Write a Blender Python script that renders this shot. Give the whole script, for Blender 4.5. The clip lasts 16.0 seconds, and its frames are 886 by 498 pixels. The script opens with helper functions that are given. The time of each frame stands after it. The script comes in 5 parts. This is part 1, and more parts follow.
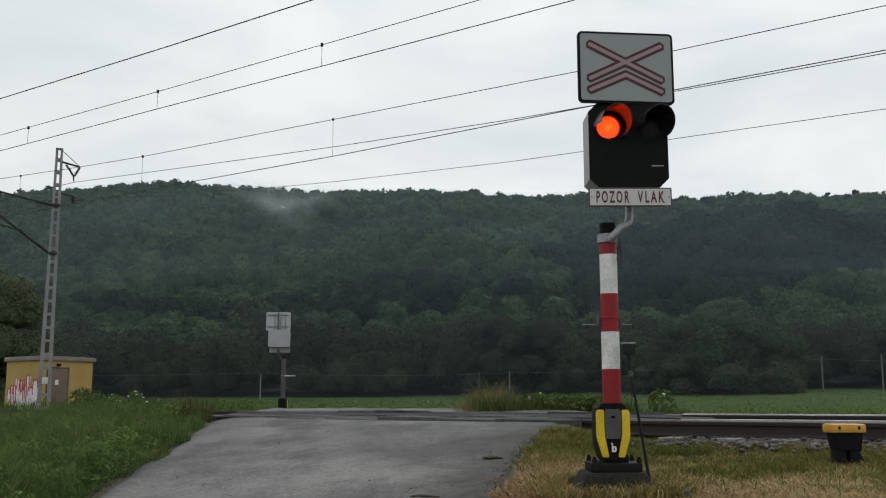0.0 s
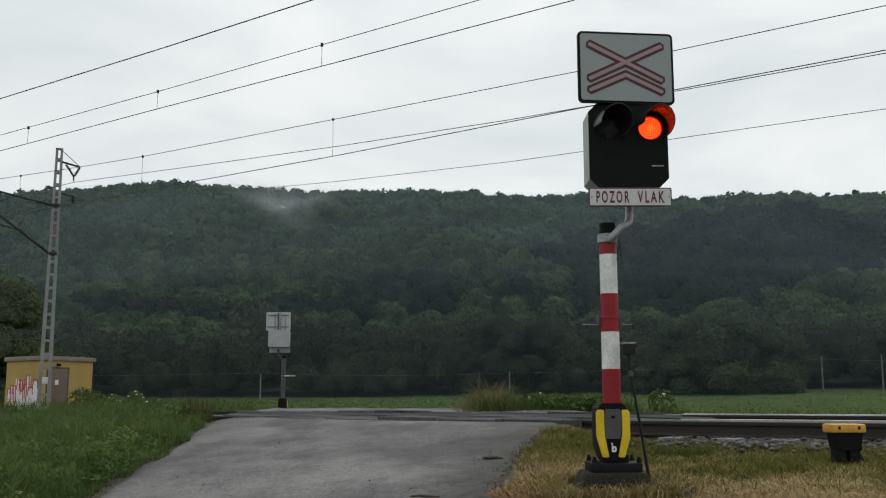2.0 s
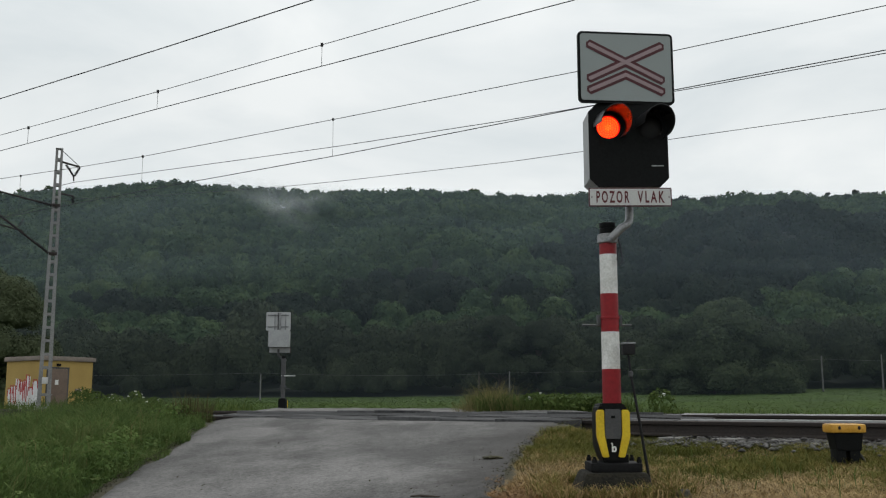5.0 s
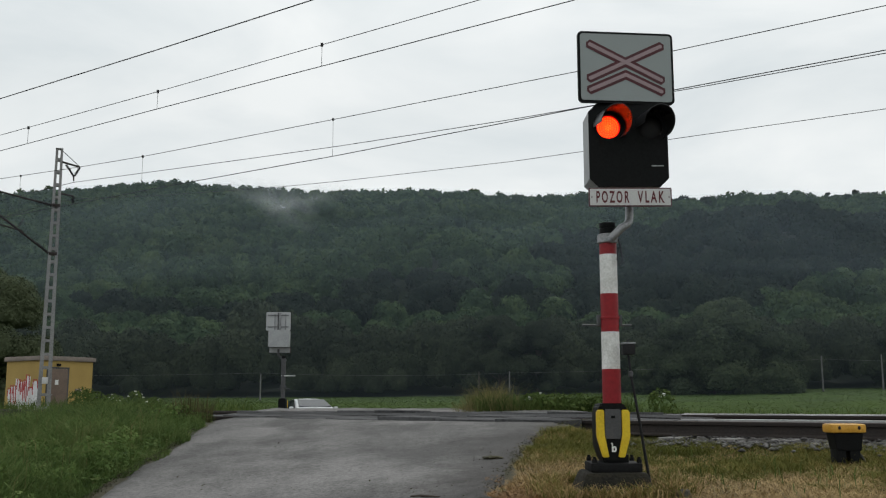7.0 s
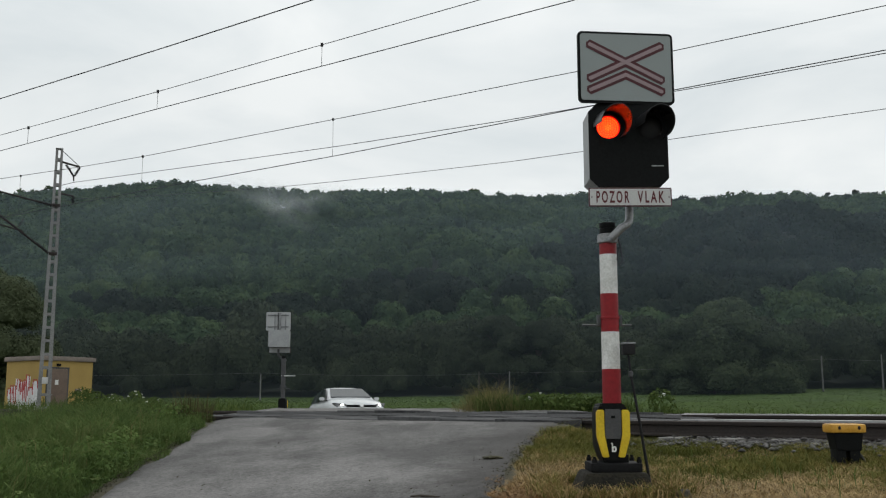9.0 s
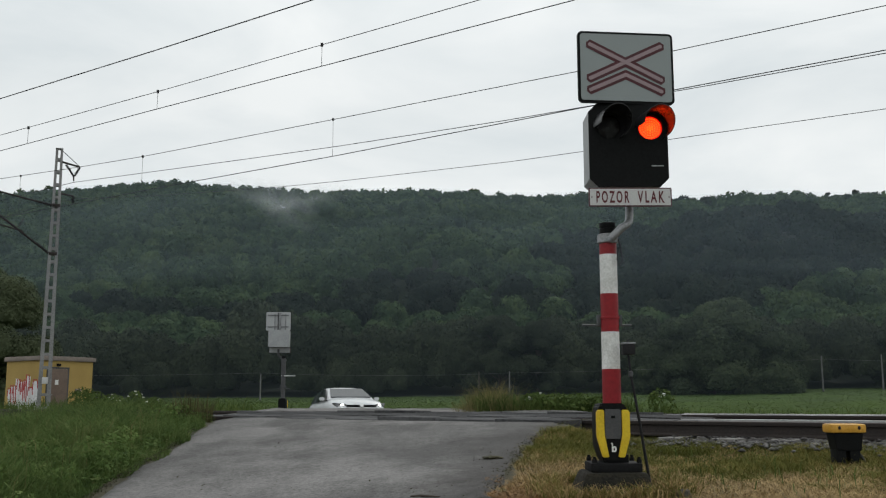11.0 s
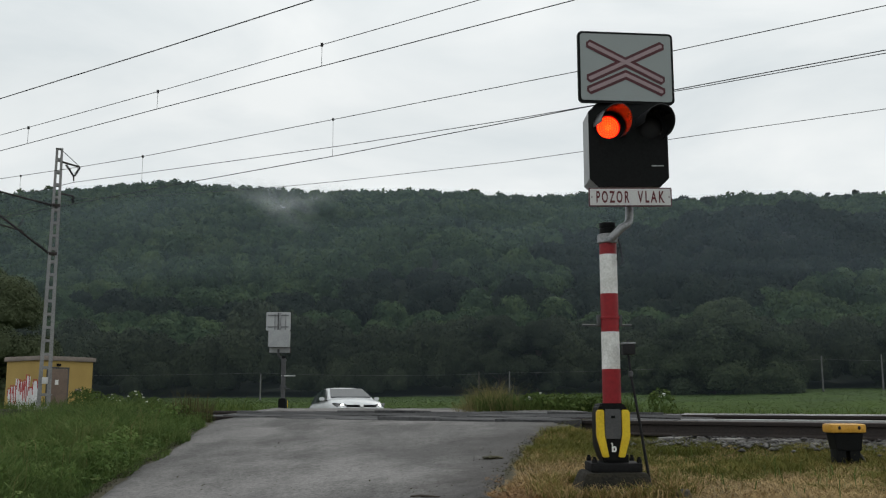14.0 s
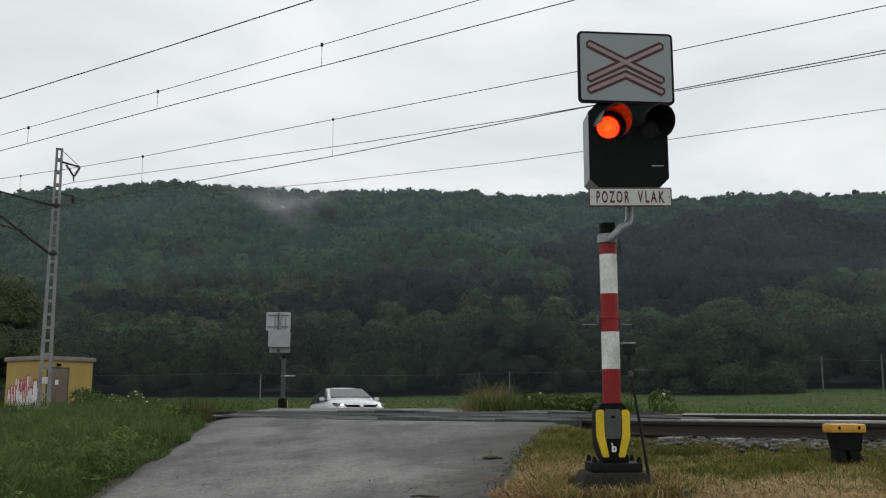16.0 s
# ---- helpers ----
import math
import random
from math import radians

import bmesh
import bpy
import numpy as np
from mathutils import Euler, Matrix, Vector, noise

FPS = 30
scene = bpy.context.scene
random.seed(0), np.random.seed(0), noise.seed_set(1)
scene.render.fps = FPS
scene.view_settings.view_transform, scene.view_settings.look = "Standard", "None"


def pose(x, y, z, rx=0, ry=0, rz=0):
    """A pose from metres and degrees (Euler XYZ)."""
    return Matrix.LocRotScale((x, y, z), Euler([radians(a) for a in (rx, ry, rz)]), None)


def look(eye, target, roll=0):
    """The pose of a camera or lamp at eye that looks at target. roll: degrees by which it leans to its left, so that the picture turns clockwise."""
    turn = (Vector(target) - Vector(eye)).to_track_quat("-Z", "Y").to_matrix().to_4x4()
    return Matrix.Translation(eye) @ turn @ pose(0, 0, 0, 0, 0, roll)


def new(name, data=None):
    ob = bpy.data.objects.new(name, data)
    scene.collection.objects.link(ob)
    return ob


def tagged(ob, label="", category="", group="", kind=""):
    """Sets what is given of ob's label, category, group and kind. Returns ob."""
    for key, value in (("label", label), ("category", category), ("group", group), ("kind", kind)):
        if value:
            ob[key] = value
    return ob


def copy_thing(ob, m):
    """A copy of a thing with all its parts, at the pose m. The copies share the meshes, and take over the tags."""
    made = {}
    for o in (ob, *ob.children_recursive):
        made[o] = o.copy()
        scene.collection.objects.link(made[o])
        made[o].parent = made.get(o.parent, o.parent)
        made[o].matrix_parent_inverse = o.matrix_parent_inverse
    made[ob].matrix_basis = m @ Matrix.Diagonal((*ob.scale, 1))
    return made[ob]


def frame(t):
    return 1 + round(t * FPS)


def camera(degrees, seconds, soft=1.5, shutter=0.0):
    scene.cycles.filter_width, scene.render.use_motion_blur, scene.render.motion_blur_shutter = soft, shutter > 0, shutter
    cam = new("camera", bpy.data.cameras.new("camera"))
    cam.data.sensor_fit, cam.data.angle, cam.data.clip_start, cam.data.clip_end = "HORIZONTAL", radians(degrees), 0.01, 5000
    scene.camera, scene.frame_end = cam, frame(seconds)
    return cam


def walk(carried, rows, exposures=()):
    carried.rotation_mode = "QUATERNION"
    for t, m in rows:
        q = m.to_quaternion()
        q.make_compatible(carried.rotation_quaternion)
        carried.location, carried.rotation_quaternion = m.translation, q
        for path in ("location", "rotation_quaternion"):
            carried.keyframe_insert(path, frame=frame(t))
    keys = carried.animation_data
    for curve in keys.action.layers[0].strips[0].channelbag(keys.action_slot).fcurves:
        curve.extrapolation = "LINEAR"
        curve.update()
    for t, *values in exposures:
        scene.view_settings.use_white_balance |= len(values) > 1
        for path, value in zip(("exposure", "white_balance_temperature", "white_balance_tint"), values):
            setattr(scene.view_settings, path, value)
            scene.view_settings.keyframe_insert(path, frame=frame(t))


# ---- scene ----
cam = camera(49.08, 16.0, soft=1.2)
walk(cam, [(0, pose(0, 0, 1.0, 99.03)), (16.0, pose(0, 0, 1.0, 99.03))], exposures=[(0, 0.0), (16.0, 0.0)])

# ---- sky and sun: an overcast day after rain ----
SUN_UP, SUN_TURN = radians(48), radians(25)
world = bpy.data.worlds.new("overcast_sky")
scene.world = world
world.use_nodes = True
wn, wl = world.node_tree.nodes, world.node_tree.links
wn.clear()
w_out, w_bg = wn.new("ShaderNodeOutputWorld"), wn.new("ShaderNodeBackground")
w_sky = wn.new("ShaderNodeTexSky")
w_sky.sky_type, w_sky.sun_disc = "NISHITA", False
w_sky.sun_elevation, w_sky.sun_rotation = SUN_UP, SUN_TURN
w_dim = wn.new("ShaderNodeVectorMath")
w_dim.operation = "SCALE"
w_dim.inputs["Scale"].default_value = 0.09
w_tc, w_map = wn.new("ShaderNodeTexCoord"), wn.new("ShaderNodeMapping")
w_map.inputs["Scale"].default_value = (1.6, 1.6, 4.2)
w_noise = wn.new("ShaderNodeTexNoise")
w_noise.inputs["Scale"].default_value, w_noise.inputs["Detail"].default_value = 2.1, 7.0
w_noise.inputs["Roughness"].default_value, w_noise.inputs["Distortion"].default_value = 0.52, 0.35
w_ramp = wn.new("ShaderNodeValToRGB")
w_ramp.color_ramp.elements[0].position, w_ramp.color_ramp.elements[0].color = 0.30, (0.68, 0.735, 0.75, 1)
w_ramp.color_ramp.elements[1].position, w_ramp.color_ramp.elements[1].color = 0.66, (0.90, 0.925, 0.915, 1)
w_mix = wn.new("ShaderNodeMix")
w_mix.data_type = "RGBA"
w_mix.inputs[0].default_value = 0.93
wl.new(w_sky.outputs[0], w_dim.inputs[0])
wl.new(w_tc.outputs["Generated"], w_map.inputs[0])
wl.new(w_map.outputs[0], w_noise.inputs["Vector"])
wl.new(w_noise.outputs[0], w_ramp.inputs[0])
wl.new(w_dim.outputs[0], w_mix.inputs[6])
wl.new(w_ramp.outputs[0], w_mix.inputs[7])
wl.new(w_mix.outputs[2], w_bg.inputs[0])
# an overcast sky grows brighter towards the zenith
w_sep, w_zen = wn.new("ShaderNodeSeparateXYZ"), wn.new("ShaderNodeMapRange")
w_zen.inputs["From Min"].default_value, w_zen.inputs["From Max"].default_value = 0.30, 1.0
w_zen.inputs["To Min"].default_value, w_zen.inputs["To Max"].default_value = 1.0, 1.4
wl.new(w_tc.outputs["Generated"], w_sep.inputs[0])
wl.new(w_sep.outputs[2], w_zen.inputs["Value"])
wl.new(w_zen.outputs[0], w_bg.inputs[1])
wl.new(w_bg.outputs[0], w_out.inputs[0])

sun = new("sun", bpy.data.lights.new("sun", "SUN"))
sun.data.energy, sun.data.angle, sun.data.color = 0.5, radians(25), (1.0, 0.96, 0.9)
sun.matrix_world = look((0, 0, 0), (-math.sin(SUN_TURN) * math.cos(SUN_UP), -math.cos(SUN_TURN) * math.cos(SUN_UP), -math.sin(SUN_UP)))


# ---- materials ----
def material(name, low, high, rough=0.7, metal=0.0, scale=6.0, fine=60.0, bump=0.2, depth=0.01, island=0.0, one=0.0, gloss=0.4, cell=0.0, cells=0.11):
    """A surface whose colour goes between low and high by noise at two sizes; island and one add a random step per piece, cell one per patch."""
    m = bpy.data.materials.new(name)
    m.use_nodes = True
    n, l = m.node_tree.nodes, m.node_tree.links
    b = n["Principled BSDF"]
    b.inputs["Metallic"].default_value = metal
    b.inputs["Specular IOR Level"].default_value = gloss
    tc = n.new("ShaderNodeTexCoord")
    big, small = n.new("ShaderNodeTexNoise"), n.new("ShaderNodeTexNoise")
    big.inputs["Scale"].default_value, small.inputs["Scale"].default_value = scale, fine
    big.inputs["Detail"].default_value, small.inputs["Detail"].default_value = 5, 4
    l.new(tc.outputs["Object"], big.inputs["Vector"])
    l.new(tc.outputs["Object"], small.inputs["Vector"])
    add = n.new("ShaderNodeMath")
    add.operation = "ADD"
    l.new(big.outputs[0], add.inputs[0])
    l.new(small.outputs[0], add.inputs[1])
    value = add.outputs[0]
    for amount, kind in ((island, "ShaderNodeNewGeometry"), (one, "ShaderNodeObjectInfo")):
        if amount:
            src, mul = n.new(kind), n.new("ShaderNodeMath")
            mul.operation = "MULTIPLY_ADD"
            l.new(src.outputs["Random Per Island" if kind.endswith("Geometry") else "Random"], mul.inputs[0])
            mul.inputs[1].default_value = amount
            l.new(value, mul.inputs[2])
            value = mul.outputs[0]
    if cell:
        vor, mul, split = n.new("ShaderNodeTexVoronoi"), n.new("ShaderNodeMath"), n.new("ShaderNodeSeparateColor")
        vor.inputs["Scale"].default_value = cells
        l.new(tc.outputs["Object"], vor.inputs["Vector"])
        l.new(vor.outputs["Color"], split.inputs[0])
        mul.operation = "MULTIPLY_ADD"
        l.new(split.outputs[0], mul.inputs[0])
        mul.inputs[1].default_value = cell
        l.new(value, mul.inputs[2])
        value = mul.outputs[0]
    fit = n.new("ShaderNodeMapRange")
    l.new(value, fit.inputs["Value"])
    fit.inputs["From Min"].default_value, fit.inputs["From Max"].default_value = 0.72, 1.28 + island + one + cell
    ramp = n.new("ShaderNodeValToRGB")
    ramp.color_ramp.elements[0].color, ramp.color_ramp.elements[1].color = (*low, 1), (*high, 1)
    l.new(fit.outputs[0], ramp.inputs[0])
    l.new(ramp.outputs[0], b.inputs["Base Color"])
    r = n.new("ShaderNodeMapRange")
    l.new(big.outputs[0], r.inputs["Value"])
    r.inputs["From Min"].default_value, r.inputs["From Max"].default_value = 0.3, 0.7
    r.inputs["To Min"].default_value, r.inputs["To Max"].default_value = max(0.03, rough - 0.12), min(1, rough + 0.1)
    l.new(r.outputs[0], b.inputs["Roughness"])
    if bump:
        bp = n.new("ShaderNodeBump")
        bp.inputs["Strength"].default_value, bp.inputs["Distance"].default_value = bump, depth
        l.new(add.outputs[0], bp.inputs["Height"])
        l.new(bp.outputs[0], b.inputs["Normal"])
    return m


def leafy(name, dark, mid, light, patch=0.08, through_light=0.25, spread=0.3, cell=0.0, cells=0.11):
    """Foliage: patches of hue over metres, a step per leaf, and some light through the leaf."""
    m = material(name, dark, light, 0.8, 0, patch, patch * 9, 0, island=spread, gloss=0.06, cell=cell, cells=cells)
    n, l = m.node_tree.nodes, m.node_tree.links
    ramp = [x for x in n if x.bl_idname == "ShaderNodeValToRGB"][0]
    e = ramp.color_ramp.elements.new(0.5)
    e.color = (*mid, 1)
    b, tr, mix = n["Principled BSDF"], n.new("ShaderNodeBsdfTranslucent"), n.new("ShaderNodeMixShader")
    l.new(ramp.outputs[0], tr.inputs[0])
    mix.inputs[0].default_value = through_light
    l.new(b.outputs[0], mix.inputs[1])
    l.new(tr.outputs[0], mix.inputs[2])
    l.new(mix.outputs[0], n["Material Output"].inputs[0])
    return m


def glowing(name, colour, strength):
    m = bpy.data.materials.new(name)
    m.use_nodes = True
    b = m.node_tree.nodes["Principled BSDF"]
    b.inputs["Base Color"].default_value = (*[c * 0.5 for c in colour], 1)
    b.inputs["Emission Color"].default_value, b.inputs["Emission Strength"].default_value = (*colour, 1), strength
    return m


def clear_cover(name, tint=0.9):
    """Thin clear cover: light passes, the sky mirrors in it."""
    m = bpy.data.materials.new(name)
    m.use_nodes = True
    n, l = m.node_tree.nodes, m.node_tree.links
    n.remove(n["Principled BSDF"])
    t, g, f, mix = n.new("ShaderNodeBsdfTransparent"), n.new("ShaderNodeBsdfGlossy"), n.new("ShaderNodeFresnel"), n.new("ShaderNodeMixShader")
    t.inputs[0].default_value = (tint, tint, tint, 1)
    g.inputs["Roughness"].default_value = 0.15
    f.inputs[0].default_value = 1.18
    l.new(f.outputs[0], mix.inputs[0])
    l.new(t.outputs[0], mix.inputs[1])
    l.new(g.outputs[0], mix.inputs[2])
    l.new(mix.outputs[0], n["Material Output"].inputs[0])
    return m


def vapour(name, density, size):
    """Thin mist: a lit white veil, torn by noise and fading towards its rim."""
    m = bpy.data.materials.new(name)
    m.use_nodes = True
    n, l = m.node_tree.nodes, m.node_tree.links
    n.remove(n["Principled BSDF"])
    tc, nz, rim, mul = n.new("ShaderNodeTexCoord"), n.new("ShaderNodeTexNoise"), n.new("ShaderNodeTexGradient"), n.new("ShaderNodeMath")
    rim.gradient_type = "SPHERICAL"
    nz.inputs["Scale"].default_value, nz.inputs["Detail"].default_value, nz.inputs["Distortion"].default_value = size, 6, 0.6
    l.new(tc.outputs["Object"], rim.inputs[0])
    l.new(tc.outputs["Object"], nz.inputs["Vector"])
    cut = n.new("ShaderNodeMapRange")
    cut.inputs["From Min"].default_value, cut.inputs["From Max"].default_value = 0.32, 0.72
    cut.inputs["To Max"].default_value = density
    l.new(nz.outputs[0], cut.inputs["Value"])
    mul.operation = "MULTIPLY"
    l.new(cut.outputs[0], mul.inputs[0])
    l.new(rim.outputs["Fac"], mul.inputs[1])
    t, d, mix = n.new("ShaderNodeBsdfTransparent"), n.new("ShaderNodeBsdfDiffuse"), n.new("ShaderNodeMixShader")
    d.inputs[0].default_value = (0.75, 0.78, 0.8, 1)
    l.new(mul.outputs[0], mix.inputs[0])
    l.new(t.outputs[0], mix.inputs[1])
    l.new(d.outputs[0], mix.inputs[2])
    l.new(mix.outputs[0], n["Material Output"].inputs[0])
    return m


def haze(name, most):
    """A see-through coat imitating haze: denser with elevation from the camera, uneven over tens of metres."""
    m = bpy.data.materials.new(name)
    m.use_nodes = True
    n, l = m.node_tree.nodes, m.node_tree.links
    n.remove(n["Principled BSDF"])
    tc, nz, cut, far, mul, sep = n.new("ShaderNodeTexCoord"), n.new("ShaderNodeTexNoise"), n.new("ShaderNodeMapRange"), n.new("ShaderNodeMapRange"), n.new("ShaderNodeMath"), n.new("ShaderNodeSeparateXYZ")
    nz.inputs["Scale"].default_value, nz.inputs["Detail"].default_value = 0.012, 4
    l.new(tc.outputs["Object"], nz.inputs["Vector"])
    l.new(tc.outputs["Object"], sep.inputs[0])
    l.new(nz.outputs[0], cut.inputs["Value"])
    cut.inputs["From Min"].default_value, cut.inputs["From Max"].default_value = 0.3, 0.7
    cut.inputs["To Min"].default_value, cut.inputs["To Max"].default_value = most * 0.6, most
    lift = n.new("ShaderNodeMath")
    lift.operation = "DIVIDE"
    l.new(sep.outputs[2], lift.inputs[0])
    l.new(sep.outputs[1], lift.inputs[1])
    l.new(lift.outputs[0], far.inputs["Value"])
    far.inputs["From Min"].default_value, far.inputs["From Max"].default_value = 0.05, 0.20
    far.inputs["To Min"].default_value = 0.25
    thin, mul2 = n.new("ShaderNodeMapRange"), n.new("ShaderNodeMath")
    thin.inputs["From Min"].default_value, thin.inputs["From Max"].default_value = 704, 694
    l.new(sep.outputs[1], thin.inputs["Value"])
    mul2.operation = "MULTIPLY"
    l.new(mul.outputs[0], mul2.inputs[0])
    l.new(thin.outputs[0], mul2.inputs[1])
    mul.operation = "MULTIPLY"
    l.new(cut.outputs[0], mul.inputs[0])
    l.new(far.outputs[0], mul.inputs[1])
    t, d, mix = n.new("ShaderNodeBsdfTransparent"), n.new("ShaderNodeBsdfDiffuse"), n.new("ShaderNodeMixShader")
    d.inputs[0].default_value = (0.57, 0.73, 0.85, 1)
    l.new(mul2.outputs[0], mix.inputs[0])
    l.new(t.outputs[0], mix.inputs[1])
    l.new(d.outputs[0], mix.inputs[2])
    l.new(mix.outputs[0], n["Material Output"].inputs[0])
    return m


ASPHALT = material("worn_asphalt", (0.078, 0.0740, 0.0712), (0.200, 0.192, 0.187), 0.75, 0, 0.8, 90, 0.6, 0.012, gloss=0.2)
# damp stains and worn streaks drawn out along the lane
an, al = ASPHALT.node_tree.nodes, ASPHALT.node_tree.links
a_map, a_tc, a_nz, a_cut, a_mix = an.new("ShaderNodeMapping"), an.new("ShaderNodeTexCoord"), an.new("ShaderNodeTexNoise"), an.new("ShaderNodeMapRange"), an.new("ShaderNodeMix")
a_map.inputs["Scale"].default_value = (1.0, 0.6, 1)
a_nz.inputs["Scale"].default_value, a_nz.inputs["Detail"].default_value, a_nz.inputs["Roughness"].default_value = 1.3, 6, 0.6
a_cut.inputs["From Min"].default_value, a_cut.inputs["From Max"].default_value = 0.40, 0.62
a_cut.inputs["To Min"].default_value, a_cut.inputs["To Max"].default_value = 0.52, 1.08
a_mix.data_type, a_mix.blend_type = "RGBA", "MULTIPLY"
a_mix.inputs[0].default_value = 1.0
al.new(a_tc.outputs["Object"], a_map.inputs[0])
al.new(a_map.outputs[0], a_nz.inputs["Vector"])
al.new(a_nz.outputs[0], a_cut.inputs["Value"])
a_ramp = [x for x in an if x.bl_idname == "ShaderNodeValToRGB"][0]
al.new(a_ramp.outputs[0], a_mix.inputs[6])
al.new(a_cut.outputs[0], a_mix.inputs[7])
a_spk, a_rng, a_mul = an.new("ShaderNodeTexNoise"), an.new("ShaderNodeMapRange"), an.new("ShaderNodeMix")
a_spk.inputs["Scale"].default_value, a_spk.inputs["Detail"].default_value, a_spk.inputs["Roughness"].default_value = 26, 7, 0.85
a_rng.inputs["From Min"].default_value, a_rng.inputs["From Max"].default_value = 0.36, 0.64
a_rng.inputs["To Min"].default_value, a_rng.inputs["To Max"].default_value = 0.50, 1.50
a_mul.data_type, a_mul.blend_type = "RGBA", "MULTIPLY"
a_mul.inputs[0].default_value = 1.0
al.new(a_tc.outputs["Object"], a_spk.inputs["Vector"])
al.new(a_spk.outputs[0], a_rng.inputs["Value"])
al.new(a_mix.outputs[2], a_mul.inputs[6])
al.new(a_rng.outputs[0], a_mul.inputs[7])
# mud and damp dirt gathered along the lane's right rim and in its ruts
a_dirt, a_dn, a_dm, a_ds, a_col = an.new("ShaderNodeAttribute"), an.new("ShaderNodeTexNoise"), an.new("ShaderNodeMath"), an.new("ShaderNodeMapRange"), an.new("ShaderNodeMix")
a_dirt.attribute_name = "dirt"
a_dn.inputs["Scale"].default_value, a_dn.inputs["Detail"].default_value, a_dn.inputs["Roughness"].default_value = 2.6, 7, 0.65
a_dm.operation = "ADD"
al.new(a_tc.outputs["Object"], a_dn.inputs["Vector"])
al.new(a_dirt.outputs["Fac"], a_dm.inputs[0])
al.new(a_dn.outputs[0], a_dm.inputs[1])
a_ds.inputs["From Min"].default_value, a_ds.inputs["From Max"].default_value, a_ds.inputs["To Max"].default_value = 0.70, 1.15, 0.72
al.new(a_dm.outputs[0], a_ds.inputs["Value"])
a_col.data_type = "RGBA"
a_col.inputs[7].default_value = (0.026, 0.023, 0.021, 1)
al.new(a_ds.outputs[0], a_col.inputs[0])
al.new(a_mul.outputs[2], a_col.inputs[6])
al.new(a_col.outputs[2], an["Principled BSDF"].inputs["Base Color"])
PANEL = material("rubber_deck", (0.010, 0.010, 0.011), (0.125, 0.125, 0.127), 0.88, 0, 5, 30, 0.7, 0.02, one=0.7, gloss=0.1)
EARTH = material("damp_earth_and_turf", (0.020, 0.022, 0.011), (0.065, 0.056, 0.028), 0.9, 0, 0.8, 18, 0.6, 0.03)
FIELD = material("beet_field", (0.030, 0.050, 0.014), (0.068, 0.104, 0.030), 0.95, 0, 0.12, 2.2, 0.4, 0.12, gloss=0.05)
HILLSOIL = material("forest_floor", (0.008, 0.014, 0.007), (0.02, 0.032, 0.014), 0.95, 0, 0.05, 0.6, 0.3, 0.4)
STEEL = material("rolled_steel", (0.014, 0.011, 0.010), (0.040, 0.031, 0.027), 0.75, 0.2, 4, 50, 0.2, 0.004)
RAILTOP = material("bright_rail_head", (0.27, 0.265, 0.265), (0.42, 0.415, 0.42), 0.42, 0.8, 3, 30, 0.05, 0.002)
PALESTONE = material("pale_loose_stone", (0.022, 0.021, 0.020), (0.19, 0.182, 0.175), 0.9, 0, 4, 40, 0.5, 0.01, island=0.9)
DULLHEAD = material("rusted_rail_head", (0.055, 0.044, 0.038), (0.12, 0.098, 0.085), 0.55, 0.3, 3, 30, 0.05, 0.002)
BALLAST = material("ballast_stone", (0.010, 0.009, 0.009), (0.088, 0.082, 0.079), 0.9, 0, 4, 40, 0.5, 0.01, island=0.9)
MOSSY = material("mossy_wet_concrete", (0.007, 0.007, 0.005), (0.028, 0.025, 0.018), 0.9, 0, 7, 45, 0.6, 0.012, gloss=0.2)
CONCRETE = material("damp_concrete", (0.025, 0.026, 0.020), (0.085, 0.082, 0.070), 0.85, 0, 5, 45, 0.5, 0.01)
SLEEPER = material("concrete_sleeper", (0.10, 0.095, 0.09), (0.24, 0.23, 0.22), 0.85, 0, 4, 35, 0.4, 0.01, one=0.3)
RED = material("red_band_paint", (0.19, 0.007, 0.011), (0.27, 0.012, 0.017), 0.5, 0, 4, 40, 0.05, 0.003, gloss=0.3)
WHITE = material("white_band_paint", (0.50, 0.50, 0.47), (0.80, 0.80, 0.78), 0.45, 0, 9, 70, 0.12, 0.004)
SHEETING = material("retroreflective_grey_sheeting", (0.235, 0.265, 0.26), (0.275, 0.305, 0.30), 0.4, 0, 3, 300, 0.05, 0.002)
SIGNRED = material("dark_red_sheeting", (0.050, 0.006, 0.010), (0.075, 0.010, 0.015), 0.5, 0, 8, 200, 0.05, 0.002)
SIGNPINK = material("pale_pink_sheeting", (0.26, 0.19, 0.20), (0.31, 0.225, 0.235), 0.4, 0, 8, 200, 0.05, 0.002)
PLATE = material("white_plate_enamel", (0.50, 0.50, 0.49), (0.60, 0.60, 0.585), 0.4, 0, 4, 90, 0.05, 0.002)
LETTER = material("red_letter_paint", (0.075, 0.008, 0.010), (0.11, 0.012, 0.015), 0.5, 0, 20, 90, 0, 0)
BLACK = material("matt_black_enamel", (0.003, 0.0035, 0.0035), (0.008, 0.009, 0.009), 0.65, 0, 5, 60, 0.08, 0.003, gloss=0.12)
HOODIN = material("hood_black", (0.012, 0.012, 0.012), (0.024, 0.024, 0.025), 0.34, 0, 8, 60, 0.05, 0.003)
GREYMETAL = material("grey_sheet_metal", (0.26, 0.27, 0.275), (0.40, 0.41, 0.415), 0.5, 0.25, 4, 60, 0.1, 0.003)
GALV = material("galvanised_steel", (0.16, 0.165, 0.17), (0.36, 0.365, 0.37), 0.45, 0.5, 12, 80, 0.15, 0.003)
MASTPAINT = material("weathered_grey_mast_paint", (0.14, 0.14, 0.138), (0.28, 0.28, 0.275), 0.7, 0.0, 1.2, 30, 0.2, 0.004)
